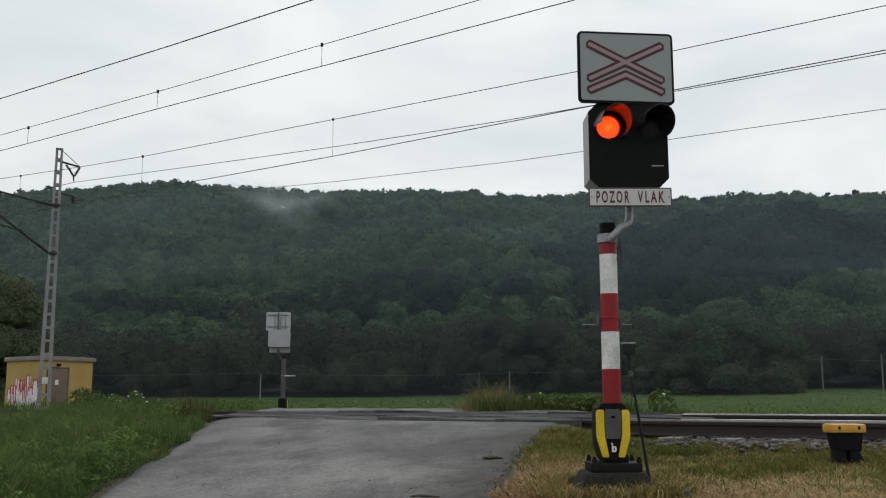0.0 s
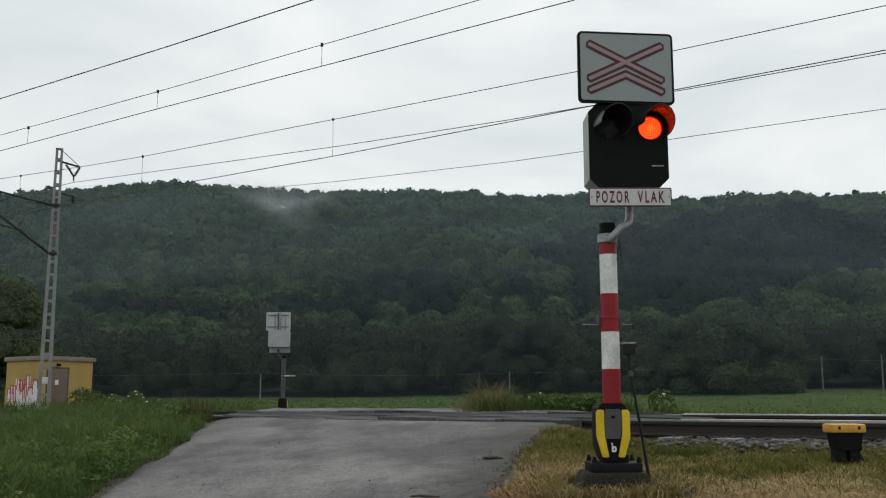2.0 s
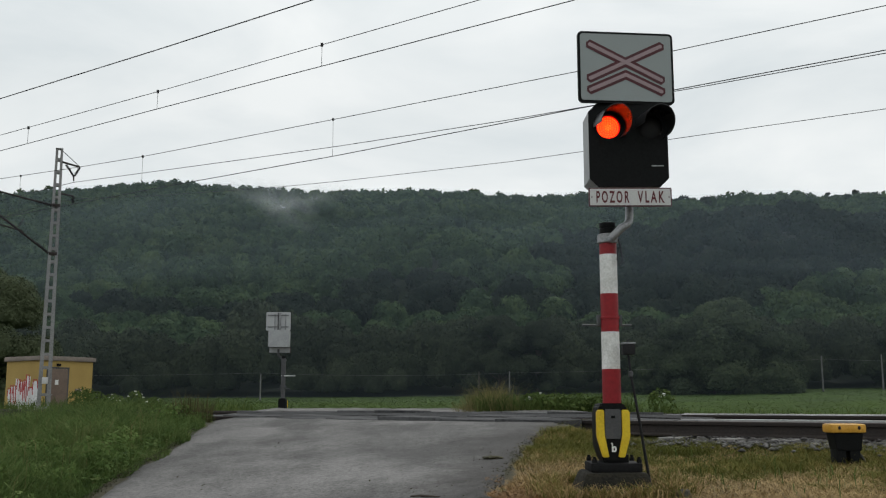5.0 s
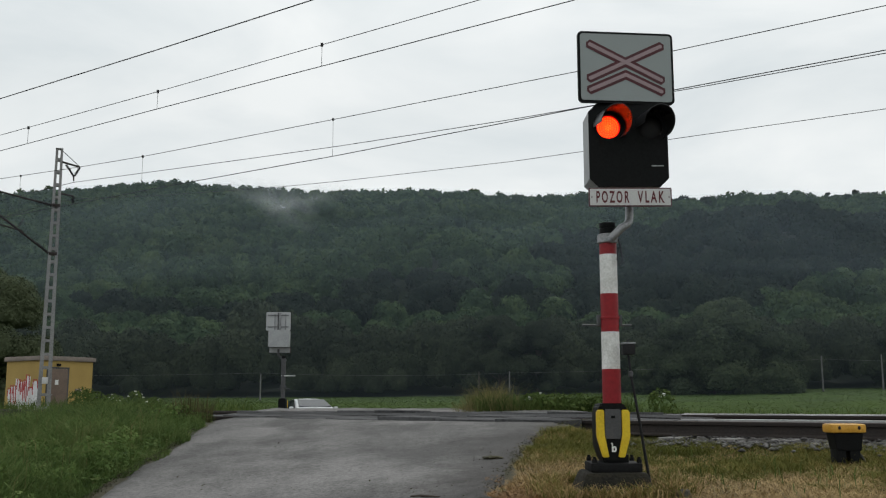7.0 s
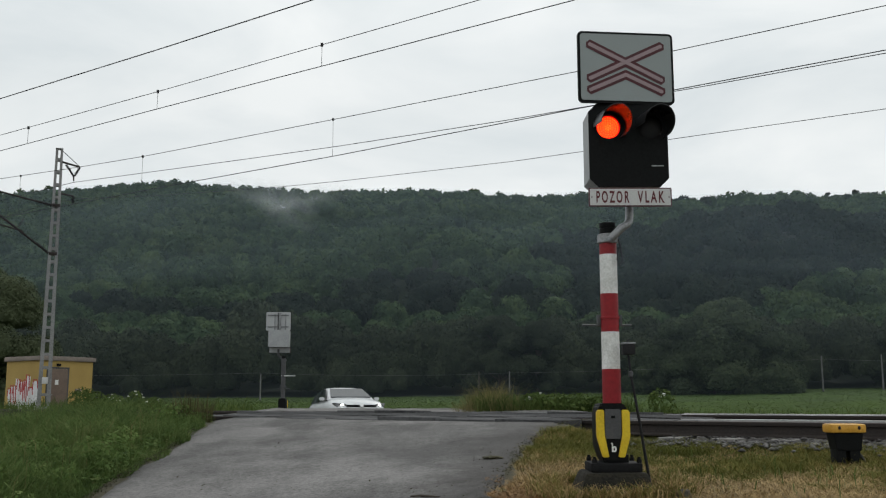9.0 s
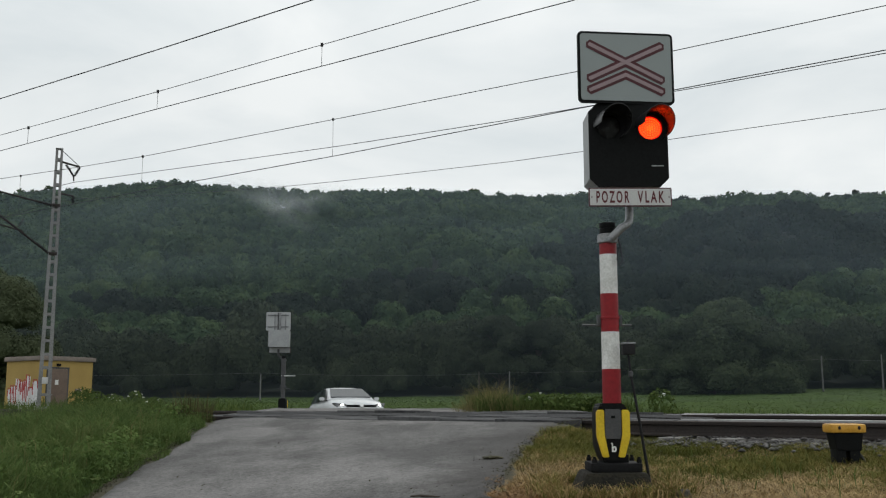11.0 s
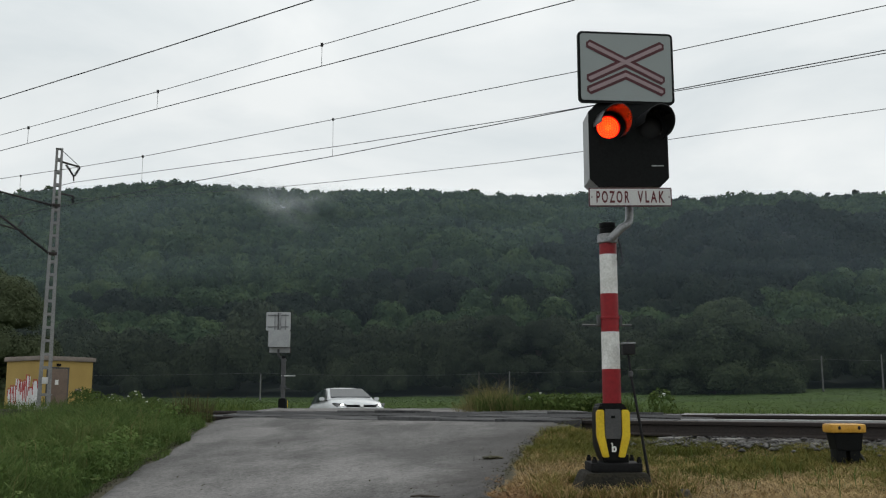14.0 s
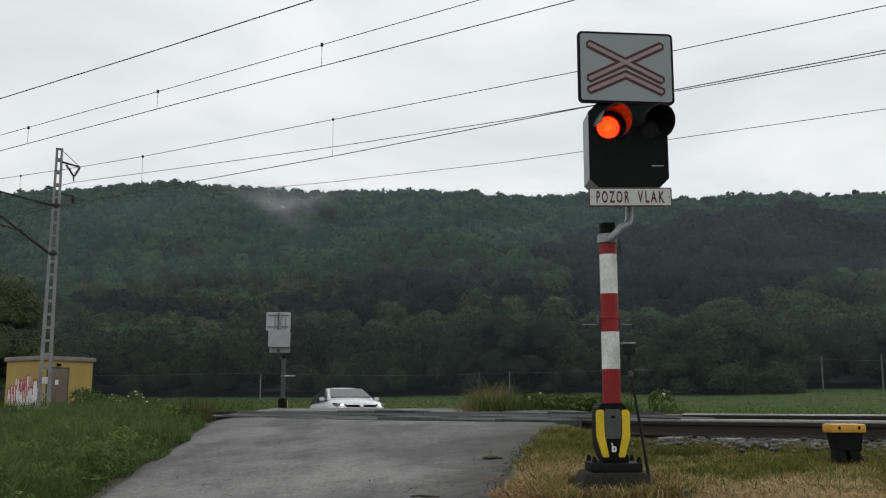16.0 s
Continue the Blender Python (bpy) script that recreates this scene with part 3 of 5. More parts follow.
# ---- scattered small pieces ----
def stones(name, spots, sizes, mat, label, category):
    """Broken stones: squashed, jittered eight-sided lumps."""
    rs = np.random.RandomState(5)
    base = np.array([(0, 0, -0.8), (0, 0, 0.85)] + [(math.cos(a), math.sin(a), h) for a, h in ((0, 0.15), (1.2, -0.2), (2.2, 0.25), (3.3, -0.1), (4.3, 0.2), (5.3, -0.15))])
    tri = np.array([(0, 2 + (i + 1) % 6, 2 + i) for i in range(6)] + [(1, 2 + i, 2 + (i + 1) % 6) for i in range(6)])
    n = len(spots)
    a = rs.rand(n) * 6.28
    v = base[None] * (1 + rs.uniform(-0.28, 0.28, (n, 8, 1))) * np.array([1.15, 0.85, 0.62]) * sizes[:, None, None]
    c, s = np.cos(a)[:, None], np.sin(a)[:, None]
    out = np.stack([v[..., 0] * c - v[..., 1] * s, v[..., 0] * s + v[..., 1] * c, v[..., 2]], -1) + spots[:, None]
    f = tri[None] + (np.arange(n) * 8)[:, None, None]
    return tagged(array_mesh(name, out.reshape(-1, 3), f.reshape(-1, 3), mat), label, category, kind="stuff")


rs = np.random.RandomState(2)
p_, q_ = np.concatenate([rs.uniform(9.7, 17.6, 6000), rs.normal(10.0, 0.16, 2000)]), np.concatenate([rs.uniform(-16, 5.4, 6000), rs.uniform(-14, 4.1, 2000)])
keep = ~((q_ > 4.2) & (p_ < 13.5)) & (p_ > 9.3)
X_, Y_ = at_track(p_[keep], q_[keep])
Z_ = np.interp(p_[keep], [9.3, 9.9, 10.6, 17.6], [0.52, 0.60, 0.64, 0.66])
stones("ballast", np.stack([X_, Y_, Z_ - 0.005], -1), rs.uniform(0.018, 0.048, len(X_)), BALLAST, "grey broken stone ballast under and beside the rails", "ballast")

q_ = np.concatenate([rs.uniform(1.5, 4.3, 190), rs.uniform(-2.0, 1.5, 40)])
p_ = rs.normal(9.72, 0.13, len(q_))
X_, Y_ = at_track(p_, q_)
stones("loose_stones", np.stack([X_, Y_, np.interp(p_, [9.2, 9.9], [0.53, 0.60]) + 0.012], -1), rs.uniform(0.020, 0.046, len(X_)), PALESTONE, "pale loose stones at the toe of the ballast", "stones")


def blades(name, x, y, z, length, width, lean, mat, label, category, seed=1, droop=0.35):
    """Grass: bent tapering blades of three triangles each."""
    rs = np.random.RandomState(seed)
    n = len(x)
    a, b = rs.rand(n) * 6.28, rs.rand(n) * 6.28
    out = lean * rs.uniform(0.2, 1.0, n) * length
    ex, ey = np.cos(b) * out, np.sin(b) * out
    wx, wy = np.cos(a) * width / 2, np.sin(a) * width / 2
    o = np.stack([x, y, z], -1)
    midp = o + np.stack([ex * 0.35, ey * 0.35, length * 0.6], -1)
    tip = o + np.stack([ex, ey, length * (1 - droop * rs.rand(n))], -1)
    w = np.stack([wx, wy, np.zeros(n)], -1)
    V = np.stack([o - w, o + w, midp - w * 0.8, midp + w * 0.8, tip], 1).reshape(-1, 3)
    f = np.array([(0, 1, 3), (0, 3, 2), (2, 3, 4)])
    F = (f[None] + (np.arange(n) * 5)[:, None, None]).reshape(-1, 3)
    return tagged(array_mesh(name, V, F, mat), label, category, kind="stuff")


# ---- woods ----
def crown_shape(leaves, size, seed, squash=0.85, lumps=9, sides=4, heart=True):
    """Leaf tufts (quads) on the lumpy shell of a crown about one unit in radius; returns (leaves, 4, 3)."""
    rs = np.random.RandomState(seed)
    d = rs.normal(size=(leaves, 3))
    d /= np.linalg.norm(d, axis=1)[:, None]
    d[:, 2] = np.where(d[:, 2] < -0.45, -d[:, 2], d[:, 2])
    c = rs.normal(size=(lumps, 3))
    c[:, 2] = np.abs(c[:, 2]) * 0.8
    c /= np.linalg.norm(c, axis=1)[:, None]
    near = (d @ c.T).max(1)
    r = 0.62 + 0.40 * ease((near - 0.55) / 0.42) + rs.uniform(-0.13, 0.06, leaves)
    p = d * r[:, None]
    nrm = d + rs.normal(scale=0.46, size=d.shape)
    nrm /= np.linalg.norm(nrm, axis=1)[:, None]
    u = np.cross(nrm, rs.normal(size=d.shape))
    u /= np.linalg.norm(u, axis=1)[:, None]
    v = np.cross(nrm, u)
    s = size * rs.uniform(0.6, 1.3, leaves)[:, None]
    q = np.stack([p - u * s, p - v * s * 0.7, p + u * s, p + v * s * 0.7], 1) if sides == 4 else np.stack([p - u * s, p + u * s * 0.6 - v * s, p + u * s * 0.6 + v * s], 1)
    if sides == 3 and heart:
        # a closed lumpy heart under the leaves
        ball = bmesh.new()
        bmesh.ops.create_icosphere(ball, subdivisions=3 if leaves > 1000 else 2, radius=1)
        skin = np.array([[v.co[:] for v in f.verts] for f in ball.faces])
        ball.free()
        inner = 0.47 + 0.33 * ease(((skin @ c.T).max(-1) - 0.55) / 0.42)
        q = np.concatenate([q, skin * inner[..., None] * np.array([1, 1, 0.95])])
    q[..., 2] *= squash
    return q


def plant_crowns(shapes, x, y, z, radius, height, rs):
    """Copies of the crown shapes at many places, as one array of quads."""
    out = []
    which = rs.randint(0, len(shapes), len(x))
    for k, shape in enumerate(shapes):
        s = which == k
        a = rs.rand(s.sum()) * 6.28
        c, n = np.cos(a)[:, None, None], np.sin(a)[:, None, None]
        R, H = radius[s][:, None, None], height[s][:, None, None]
        out.append(np.stack([(shape[..., 0] * c - shape[..., 1] * n) * R + x[s][:, None, None],
                             (shape[..., 0] * n + shape[..., 1] * c) * R + y[s][:, None, None],
                             shape[..., 2] * H + z[s][:, None, None]], -1).reshape(-1, 3))
    V = np.concatenate(out)
    return V, np.arange(len(V)).reshape(-1, shapes[0].shape[1])


rs = np.random.RandomState(11)
# hillside: staggered trees, denser tufts where nearer
for name, y0, y1, step, tufts, size, seed in (("near_hill_woods", 236, 380, 8.8, 800, 0.104, 1), ("middle_hill_woods", 380, 560, 8.6, 320, 0.150, 2), ("ridge_woods", 560, 790, 8.4, 130, 0.215, 3)):
    xs_, ys_ = np.meshgrid(np.arange(-0.56 * y1, 0.56 * y1, step), np.arange(y0, y1, step))
    xs_, ys_ = (xs_ + rs.uniform(-0.45, 0.45, xs_.shape) * step).ravel(), (ys_ + rs.uniform(-0.45, 0.45, ys_.shape) * step).ravel()
    s = np.abs(xs_) < 0.53 * ys_ + 12
    xs_, ys_ = xs_[s], ys_[s]
    R = rs.uniform(0.38, 0.70, len(xs_)) * step * (1 + 0.15 * waves(xs_, ys_, 60, 4))
    H = R * rs.uniform(0.95, 1.3, len(xs_))
    shapes = [crown_shape(tufts, size, seed * 10 + k, 1.0, 11 + k, 3) for k in range(6)]
    lie = xs_ / ys_
    stand = np.exp(-((lie - 0.27) / 0.16) ** 2) * np.exp(-((ys_ - 400) / 80) ** 2) + 0.8 * np.exp(-((lie - 0.42) / 0.10) ** 2) * np.exp(-((ys_ - 480) / 60) ** 2)
    glade = np.exp(-((lie - 0.43) / 0.08) ** 2) * np.exp(-((ys_ - 285) / 45) ** 2) + 0.9 * np.exp(-((lie - 0.06) / 0.06) ** 2) * np.exp(-((ys_ - 245) / 22) ** 2)
    pines = (0.55 * waves(xs_, ys_, 150, 31) + 1.1 * stand - glade) > 0.34
    fresh = ~pines & (0.55 * waves(xs_, ys_, 90, 33) + glade > 0.45)
    for sel, mat, kindname, text in ((~pines & ~fresh, FOREST, name, "dense dark green broadleaf forest on the misty hillside"), (pines, PINE, "dark_" + name, "darker stands of pine and oak on the hillside"), (fresh, FRESH, "fresh_" + name, "fresher green broadleaf trees on the hillside")):
        if not sel.any():
            continue
        V, F = plant_crowns(shapes, xs_[sel], ys_[sel], land(xs_[sel], ys_[sel]) + H[sel] * 0.75 + 3, R[sel], H[sel], rs)
        tagged(array_mesh(kindname, V, F, mat), text, "forest", kind="stuff")

# belt of trees at the field's edge
xb = np.concatenate([np.arange(-125, 125, 5.0), np.arange(-125, 125, 5.6), rs.uniform(-125, 125, 46)])
yb = np.concatenate([np.full(50, 226.0), np.full(45, 217.0), rs.uniform(207, 213, 46)])
hb = np.concatenate([np.full(50, 7.5), np.full(45, 5.8), rs.uniform(2.6, 5.0, 46)])
xb, yb = xb + rs.uniform(-2, 2, len(xb)), yb + rs.uniform(-3, 3, len(yb))
hb = hb * rs.uniform(0.7, 1.15, len(xb)) * (1 + 0.25 * waves(xb, yb, 40, 9))
V, F = plant_crowns([crown_shape(2500, 0.054, 50 + k, 1.0, 16, 3) for k in range(5)], xb, yb, land(xb, yb) + hb * 0.92, hb * 0.74 + 0.6, hb * 1.12, rs)
tagged(array_mesh("field_edge_woods", V, F, BELT), "dark tangled trees and bushes along the field's edge", "trees", kind="stuff")


def tree(x, y, height, spread, mat, label, seed, clumps=16, tufts=800, leaf=0.10, group="trees at the field's edge", low=0.22):
    """A tree: tapered trunk, limbs, and a crown of clumps of leaves."""
    rs = np.random.RandomState(seed)
    z = float(land(x, y))
    top = empty("tree", Matrix.Translation((x, y, z - 0.1)), label, "tree", group)
    bm = tube(bmesh.new(), [(0, 0, 0), (0.1, 0, height * 0.2), (-0.1, 0.1, height * 0.45), (0.1, 0, height * 0.75)], [height * 0.03, height * 0.024, height * 0.017, height * 0.006], 9)
    cs = []
    for k in range(clumps):
        a, h = rs.rand() * 6.28, rs.uniform(low, 0.92)
        w = spread * math.sin(min(1, (1.06 - h) * 1.35) * math.pi / 2) * rs.uniform(0.45, 0.85)
        c = np.array([math.cos(a) * w, math.sin(a) * w, h * height])
        cs.append(c)
        tube(bm, [(0, 0, height * h * 0.55), tuple(c * [0.5, 0.5, 0.86]), tuple(c)], [height * 0.010, height * 0.006, height * 0.002], 5)
    part("trunk", bm, BARK, top)
    cs = np.array(cs)
    r = spread * rs.uniform(0.30, 0.52, clumps)
    V, F = plant_crowns([crown_shape(tufts, leaf, seed * 7 + k, 0.9, 10, 3) for k in range(4)], cs[:, 0], cs[:, 1], cs[:, 2], r, r * 0.95, rs)
    crown = array_mesh("crown", V, F, mat)
    crown.parent = top
    return top


for x, y, h, w, sd in ((57, 194, 16.8, 10.5, 1), (48, 195, 13.5, 8.5, 2), (65, 195, 14.5, 8.0, 3), (42.5, 197, 9.5, 5.5, 4), (52, 188, 10.5, 8.0, 12), (61, 188.5, 10.5, 7.5, 13)):
    tree(x, y, h, w, WILLOW, "broad grey-green willow with a rounded crown at the field's edge", sd, 30, 1700, 0.062, low=0.05)
for x, y, h, w, sd in ((-33.2, 72, 10.6, 4.6, 5), (-38.5, 75, 14.0, 5.6, 6), (-35.5, 66, 7.0, 4.5, 7)):
    tree(x, y, h, w, PALELEAF, "tall grey-green tree behind the yellow trackside hut", sd, 34, 2300, 0.042, low=0.08)
for x, y, h, w, sd in ((12, 206, 17.5, 7, 21), (20, 207, 17, 6, 22), (98, 202, 17, 8, 23), (110, 199, 14, 8, 24)):
    tree(x, y, h, w, BELT, "tall dark broadleaf tree at the field's edge", sd, 22, 1500, 0.064, low=0.08)
# single trees standing out on the crest
for a, h, w, sd in ((0.434, 21, 4.2, 41), (0.405, 19, 3.6, 42), (0.444, 19, 4.2, 43), (0.425, 18, 3.6, 47), (-0.340, 17, 3.6, 44), (-0.322, 17.5, 3.6, 45), (-0.331, 16.5, 3.6, 46)):
    tree(a * 735, 735, h, w, BELT, "lone tree standing above the wooded crest", sd, 22, 110, 0.20, "trees on the crest", 0.5)


# ---- the crossing signal that faces the road ----
def crossing_signal(name, m, label, front):
    """Origin on the ground under the mast; the front looks along -y."""
    top = empty(name, m, label, "railway signal", "level crossing signals")
    e = 0.0 if front else 0.30
    block = boxed(-0.30, 0.27, -0.27, 0.24, -0.30, 0.12, 0.03)
    bmesh.ops.subdivide_edges(block, edges=block.edges[:], cuts=5, use_grid_fill=True)
    for v in block.verts:
        low = (0.10 - v.co.z) / 0.4
        v.co.x *= 1 + (0.30 if v.co.x < 0 else 0.06) * low - 0.22 * (1 - low)
        v.co.y *= 1 + 0.45 * low - 0.2 * (1 - low)
        v.co += 0.035 * low * noise.noise_vector(v.co * 5.0 + Vector((3, 1, 7))) + 0.008 * noise.noise_vector(v.co * 17)
    part("foundation", block, MOSSY, top, "damp mossy crumbling concrete foundation block")
    part("mast_shoe", boxed(-0.09, 0.09, -0.11, 0.10, 0.15, 0.24, 0.01), BLACK, top)
    part("base_plate", boxed(-0.185, 0.175, -0.165, 0.165, 0.12, 0.185, 0.015), CAST, top)
    for bx in (-0.155, 0.155):
        for by in (-0.135, 0.135):
            part("bolt", turned(bmesh.new(), [(0.018, 0.18), (0.018, 0.21), (0.012, 0.211), (0.012, 0.225)], 6, Matrix.Translation((bx, by, 0))), CAST, top)
    cover = slab([(-0.085, 0.15), (0.085, 0.15), (0.135, 0.27), (0.135, 0.50), (0.12, 0.575), (0.095, 0.595), (-0.095, 0.595), (-0.12, 0.575), (-0.135, 0.50), (-0.135, 0.27)], -0.14, 0.13)
    bmesh.ops.bevel(cover, geom=cover.edges[:], offset=0.012, segments=2, affect="EDGES")
    body = part("base_cover", cover, BLACK, top, "black plastic mast foot cover")
    part("centre_panel", slab([(-0.062, 0.325), (0.062, 0.325), (0.072, 0.36), (0.072, 0.535), (0.06, 0.55), (-0.06, 0.55), (-0.072, 0.535), (-0.072, 0.36)], -0.152, -0.136), DARKGREY, body, "dark grey door of the foot cover")
    part("lock", slab(rounded(-0.018, 0.018, 0.48, 0.50, 0.006), -0.158, -0.15), BLACK, body)
    for s in (-1, 1):
        strip = slab([(s * 0.078, 0.545), (s * 0.078, 0.36), (s * 0.040, 0.185), (s * 0.098, 0.185), (s * 0.149, 0.34), (s * 0.149, 0.53), (s * 0.135, 0.545)], -0.16, -0.125)
        bmesh.ops.bevel(strip, geom=strip.edges[:], offset=0.006, segments=2, affect="EDGES")
        part("yellow_panel", strip, YELLOW, body, "yellow warning panel")
    part("mark", slab([(-0.022, 0.295), (-0.006, 0.295), (-0.006, 0.268), (0.018, 0.268), (0.024, 0.258), (0.024, 0.236), (0.014, 0.226), (-0.016, 0.226), (-0.016, 0.286), (-0.022, 0.286)], -0.154, -0.138), WHITE, body, "white painted mark")
    part("mark_hole", slab([(-0.002, 0.238), (0.008, 0.238), (0.008, 0.256), (-0.002, 0.256)], -0.1555, -0.15), BLACK, body)
    body.matrix_local = Matrix.Translation((-0.022 if front else 0, 0, 0.595 * 0.09)) @ Matrix.Diagonal((0.79, 1, 0.91, 1))
    for o in top.children:
        o.location.z += e
    # banded mast
    z = 0.575
    if not front:
        part("mast_tube", turned(bmesh.new(), [(0.060, 0.8), (0.060, 1.93)], 24), MASTGREY, top, "dark grey mast tube")
        z = 1.925
    for k, (h, mat) in enumerate(((0.263, RED), (0.267, WHITE), (0.278, RED), (0.289, WHITE), (0.092, RED)) if front else ()):
        part("band", turned(bmesh.new(), [(0.0665 - 0.001 * k, z), (0.066 - 0.001 * k, z + h)], 28), mat, top, "glossy red painted band" if mat is RED else "scuffed white painted band")
        z += h
    part("clamp", turned(bmesh.new(), [(0.066, z - 0.01), (0.076, z - 0.005), (0.076, z + 0.055), (0.066, z + 0.06)], 24), GALV if front else MASTGREY, top, "clamp round the mast")
    part("cap", turned(bmesh.new(), [(0.058, z + 0.055), (0.058, z + 0.10), (0.052, z + 0.102), (0.052, z + 0.112), (0.060, z + 0.114), (0.060, z + 0.142), (0.03, z + 0.15)], 24), BLACK, top, "black ribbed mast cap")
    part("collar", turned(bmesh.new(), [(0.066, 1.196), (0.070, 1.198), (0.070, 1.214), (0.066, 1.216)], 24), RED if front else MASTGREY, top)
    for s in (-1, 1):
        part("step_rod", rod([(s * 0.06, 0.03, 1.155), (s * 0.18 - 0.018, 0.03, 1.157)], 0.007), DARKGREY, top)
        part("lug", boxed(s * 0.078 - 0.012, s * 0.078 + 0.012, -0.005, 0.05, 1.15, 1.23, 0.004), DARKGREY, top)
    part("arm", rod([(0.0, -0.075, z + 0.0), (0.025, -0.085, z + 0.028), (0.085, -0.10, z + 0.09), (0.125, -0.09, z + 0.115), (0.152, -0.05, z + 0.15), (0.160, -0.03, z + 0.20), (0.160, -0.03, z + 0.33)], 0.030, 14), GALV if front else MASTGREY, top, "bent support tube")
    part("cable", rod([(0.075, -0.03, z + 0.02), (0.082, -0.075, z - 0.06), (0.088, -0.09, z - 0.15), (0.066, -0.1, z - 0.19), (0.05, -0.09, z - 0.14), (0.066, -0.06, z - 0.05)], 0.006, 6), RUBBER, top, "looped black cable")
    # lamp housing: black front with cut corners, grey shell behind
    up = 0.0 if front else 0.16
    x0, x1, z0, z1, cut = -0.147, 0.429, 2.146 + up, 2.772, 0.062 if front else 0.02
    shape = [(x0 + cut, z0), (x1 - cut, z0), (x1, z0 + cut), (x1, z1 - cut), (x1 - cut, z1), (x0 + cut, z1), (x0, z1 - cut), (x0, z0 + cut)]
    lens = LENSES
    shell_b = slab(shape, -0.122, 0.11)
    housing = part("housing", shell_b, GREYMETAL, top, "grey sheet metal shell of the lamp housing")
    face = part("front_panel", slab(shape, -0.175, -0.160, [ring_points(cx, cz, 0.090) for cx, cz in lens]), BLACK, top, "matt black front with two round openings")
    band = bmesh.new()
    for a, b in zip(shape, shape[1:] + shape[:1]):
        for i0, i1, k in ((0, 1, 1),):
            q = [band.verts.new((a[0], -0.160, a[1])), band.verts.new((b[0], -0.160, b[1])), band.verts.new((b[0], -0.122, b[1])), band.verts.new((a[0], -0.122, a[1]))]
            band.faces.new(q)
    bmesh.ops.remove_doubles(band, verts=band.verts[:], dist=0.0005)
    part("rim", band, GREYMETAL, housing)
    back = part("reflector_board", slab([(x0 + 0.02, z0 + 0.08), (x1 - 0.02, z0 + 0.08), (x1 - 0.02, z1 - 0.07), (x0 + 0.02, z1 - 0.07)], -0.126, -0.123), BLACK, housing)
    part("maker_mark", slab([(0.305, 2.296), (0.393, 2.296), (0.393, 2.304), (0.305, 2.304)], -0.178, -0.174), GREYMETAL, face, "small grey bar of unreadable lettering")
    for cx, cz in lens:
        turn_m = Matrix.Translation((cx, -0.175, cz)) @ pose(0, 0, 0, 0, 0, 13)
        bm = bmesh.new()
        rows, n, a0, a1 = [], 40, -48, 186
        for r, yy in ((0.118, 0.006), (0.118, -0.21), (0.113, -0.21), (0.113, 0.006)):
            ring = []
            for i in range(n + 1):
                a = radians(a0 + (a1 - a0) * i / n)
                short = 0.55 + 0.45 * max(0.0, math.sin(a) * 0.5 + 0.5)
                ring.append(bm.verts.new((r * math.cos(a), yy * (short if yy < 0 else 1), r * math.sin(a))))
            rows.append(ring)
        for a, b in zip(rows, rows[1:] + rows[:1]):
            for i in range(n):
                bm.faces.new((a[i], a[i + 1], b[i + 1], b[i]))
        for i in (0, n):
            bm.faces.new([r[i] for r in rows])
        bmesh.ops.transform(bm, matrix=turn_m, verts=bm.verts[:])
        part("hood", bm, HOODIN, top, "black tubular lamp hood")
        dome = bmesh.new()
        turned(dome, [(0.089, 0.0), (0.083, 0.010), (0.062, 0.021), (0.031, 0.028), (0.004, 0.030)], 28, Matrix.Translation((cx, -0.166, cz)) @ pose(0, 0, 0, 90))
        part("lens_cover", dome, CLEAR, top, "clear domed lens cover")
    # board with the crossed bars
    turn_b = Matrix.Translation((0.135 if front else 0.20, -0.17, 3.04)) @ pose(0, 0, 0, 0, 0, 5.5 if front else 0)
    def board_part(nm, bm, mat, parent, lab=""):
        bmesh.ops.transform(bm, matrix=turn_b, verts=bm.verts[:])
        return part(nm, bm, mat, parent, lab)
    board = board_part("sign_board", slab(rounded(-0.360, 0.360, -0.274, 0.272, 0.035), -0.02, 0.005), BLACK, top, "rounded sign board with a dark edge")
    board_part("sign_face", slab(rounded(-0.342, 0.342, -0.256, 0.254, 0.022), -0.024, -0.019), SHEETING, board, "grey retroreflective face")
    def bar(points, w, mat, y, nm, lab):
        """A mitred bar along two or three points with pointed ends."""
        pts = [Vector((a * 1.04 - 0.004, 0, b - 0.008)) for a, b in points]
        left, right = [], []
        for i, p in enumerate(pts):
            d0 = (pts[i] - pts[i - 1]).normalized() if i else (pts[1] - pts[0]).normalized()
            d1 = (pts[i + 1] - pts[i]).normalized() if i + 1 < len(pts) else d0
            nrm = Vector((-(d0 + d1).z, 0, (d0 + d1).x)).normalized()
            k = w / max(0.3, nrm.dot(Vector((-d1.z, 0, d1.x))))
            if i == 0:
                left.append(((p - d0 * w * 0.5).x, (p - d0 * w * 0.5).z))
            left.append(((p + nrm * k).x, (p + nrm * k).z))
            right.append(((p - nrm * k).x, (p - nrm * k).z))
            if i == len(pts) - 1:
                left.append(((p + d0 * w * 0.5).x, (p + d0 * w * 0.5).z))
        board_part(nm, slab(left + right[::-1], y, -0.022), mat, board, lab)
    for pts in ([(-0.268, 0.184), (0.268, -0.088)], [(-0.268, -0.088), (0.268, 0.184)], [(-0.268, -0.176), (0.0, -0.048), (0.268, -0.176)]):
        bar(pts, 0.034, SIGNRED, -0.0265 - 0.0006 * pts[0][1], "crossbar_outline", "dark red outline of a crossed bar")
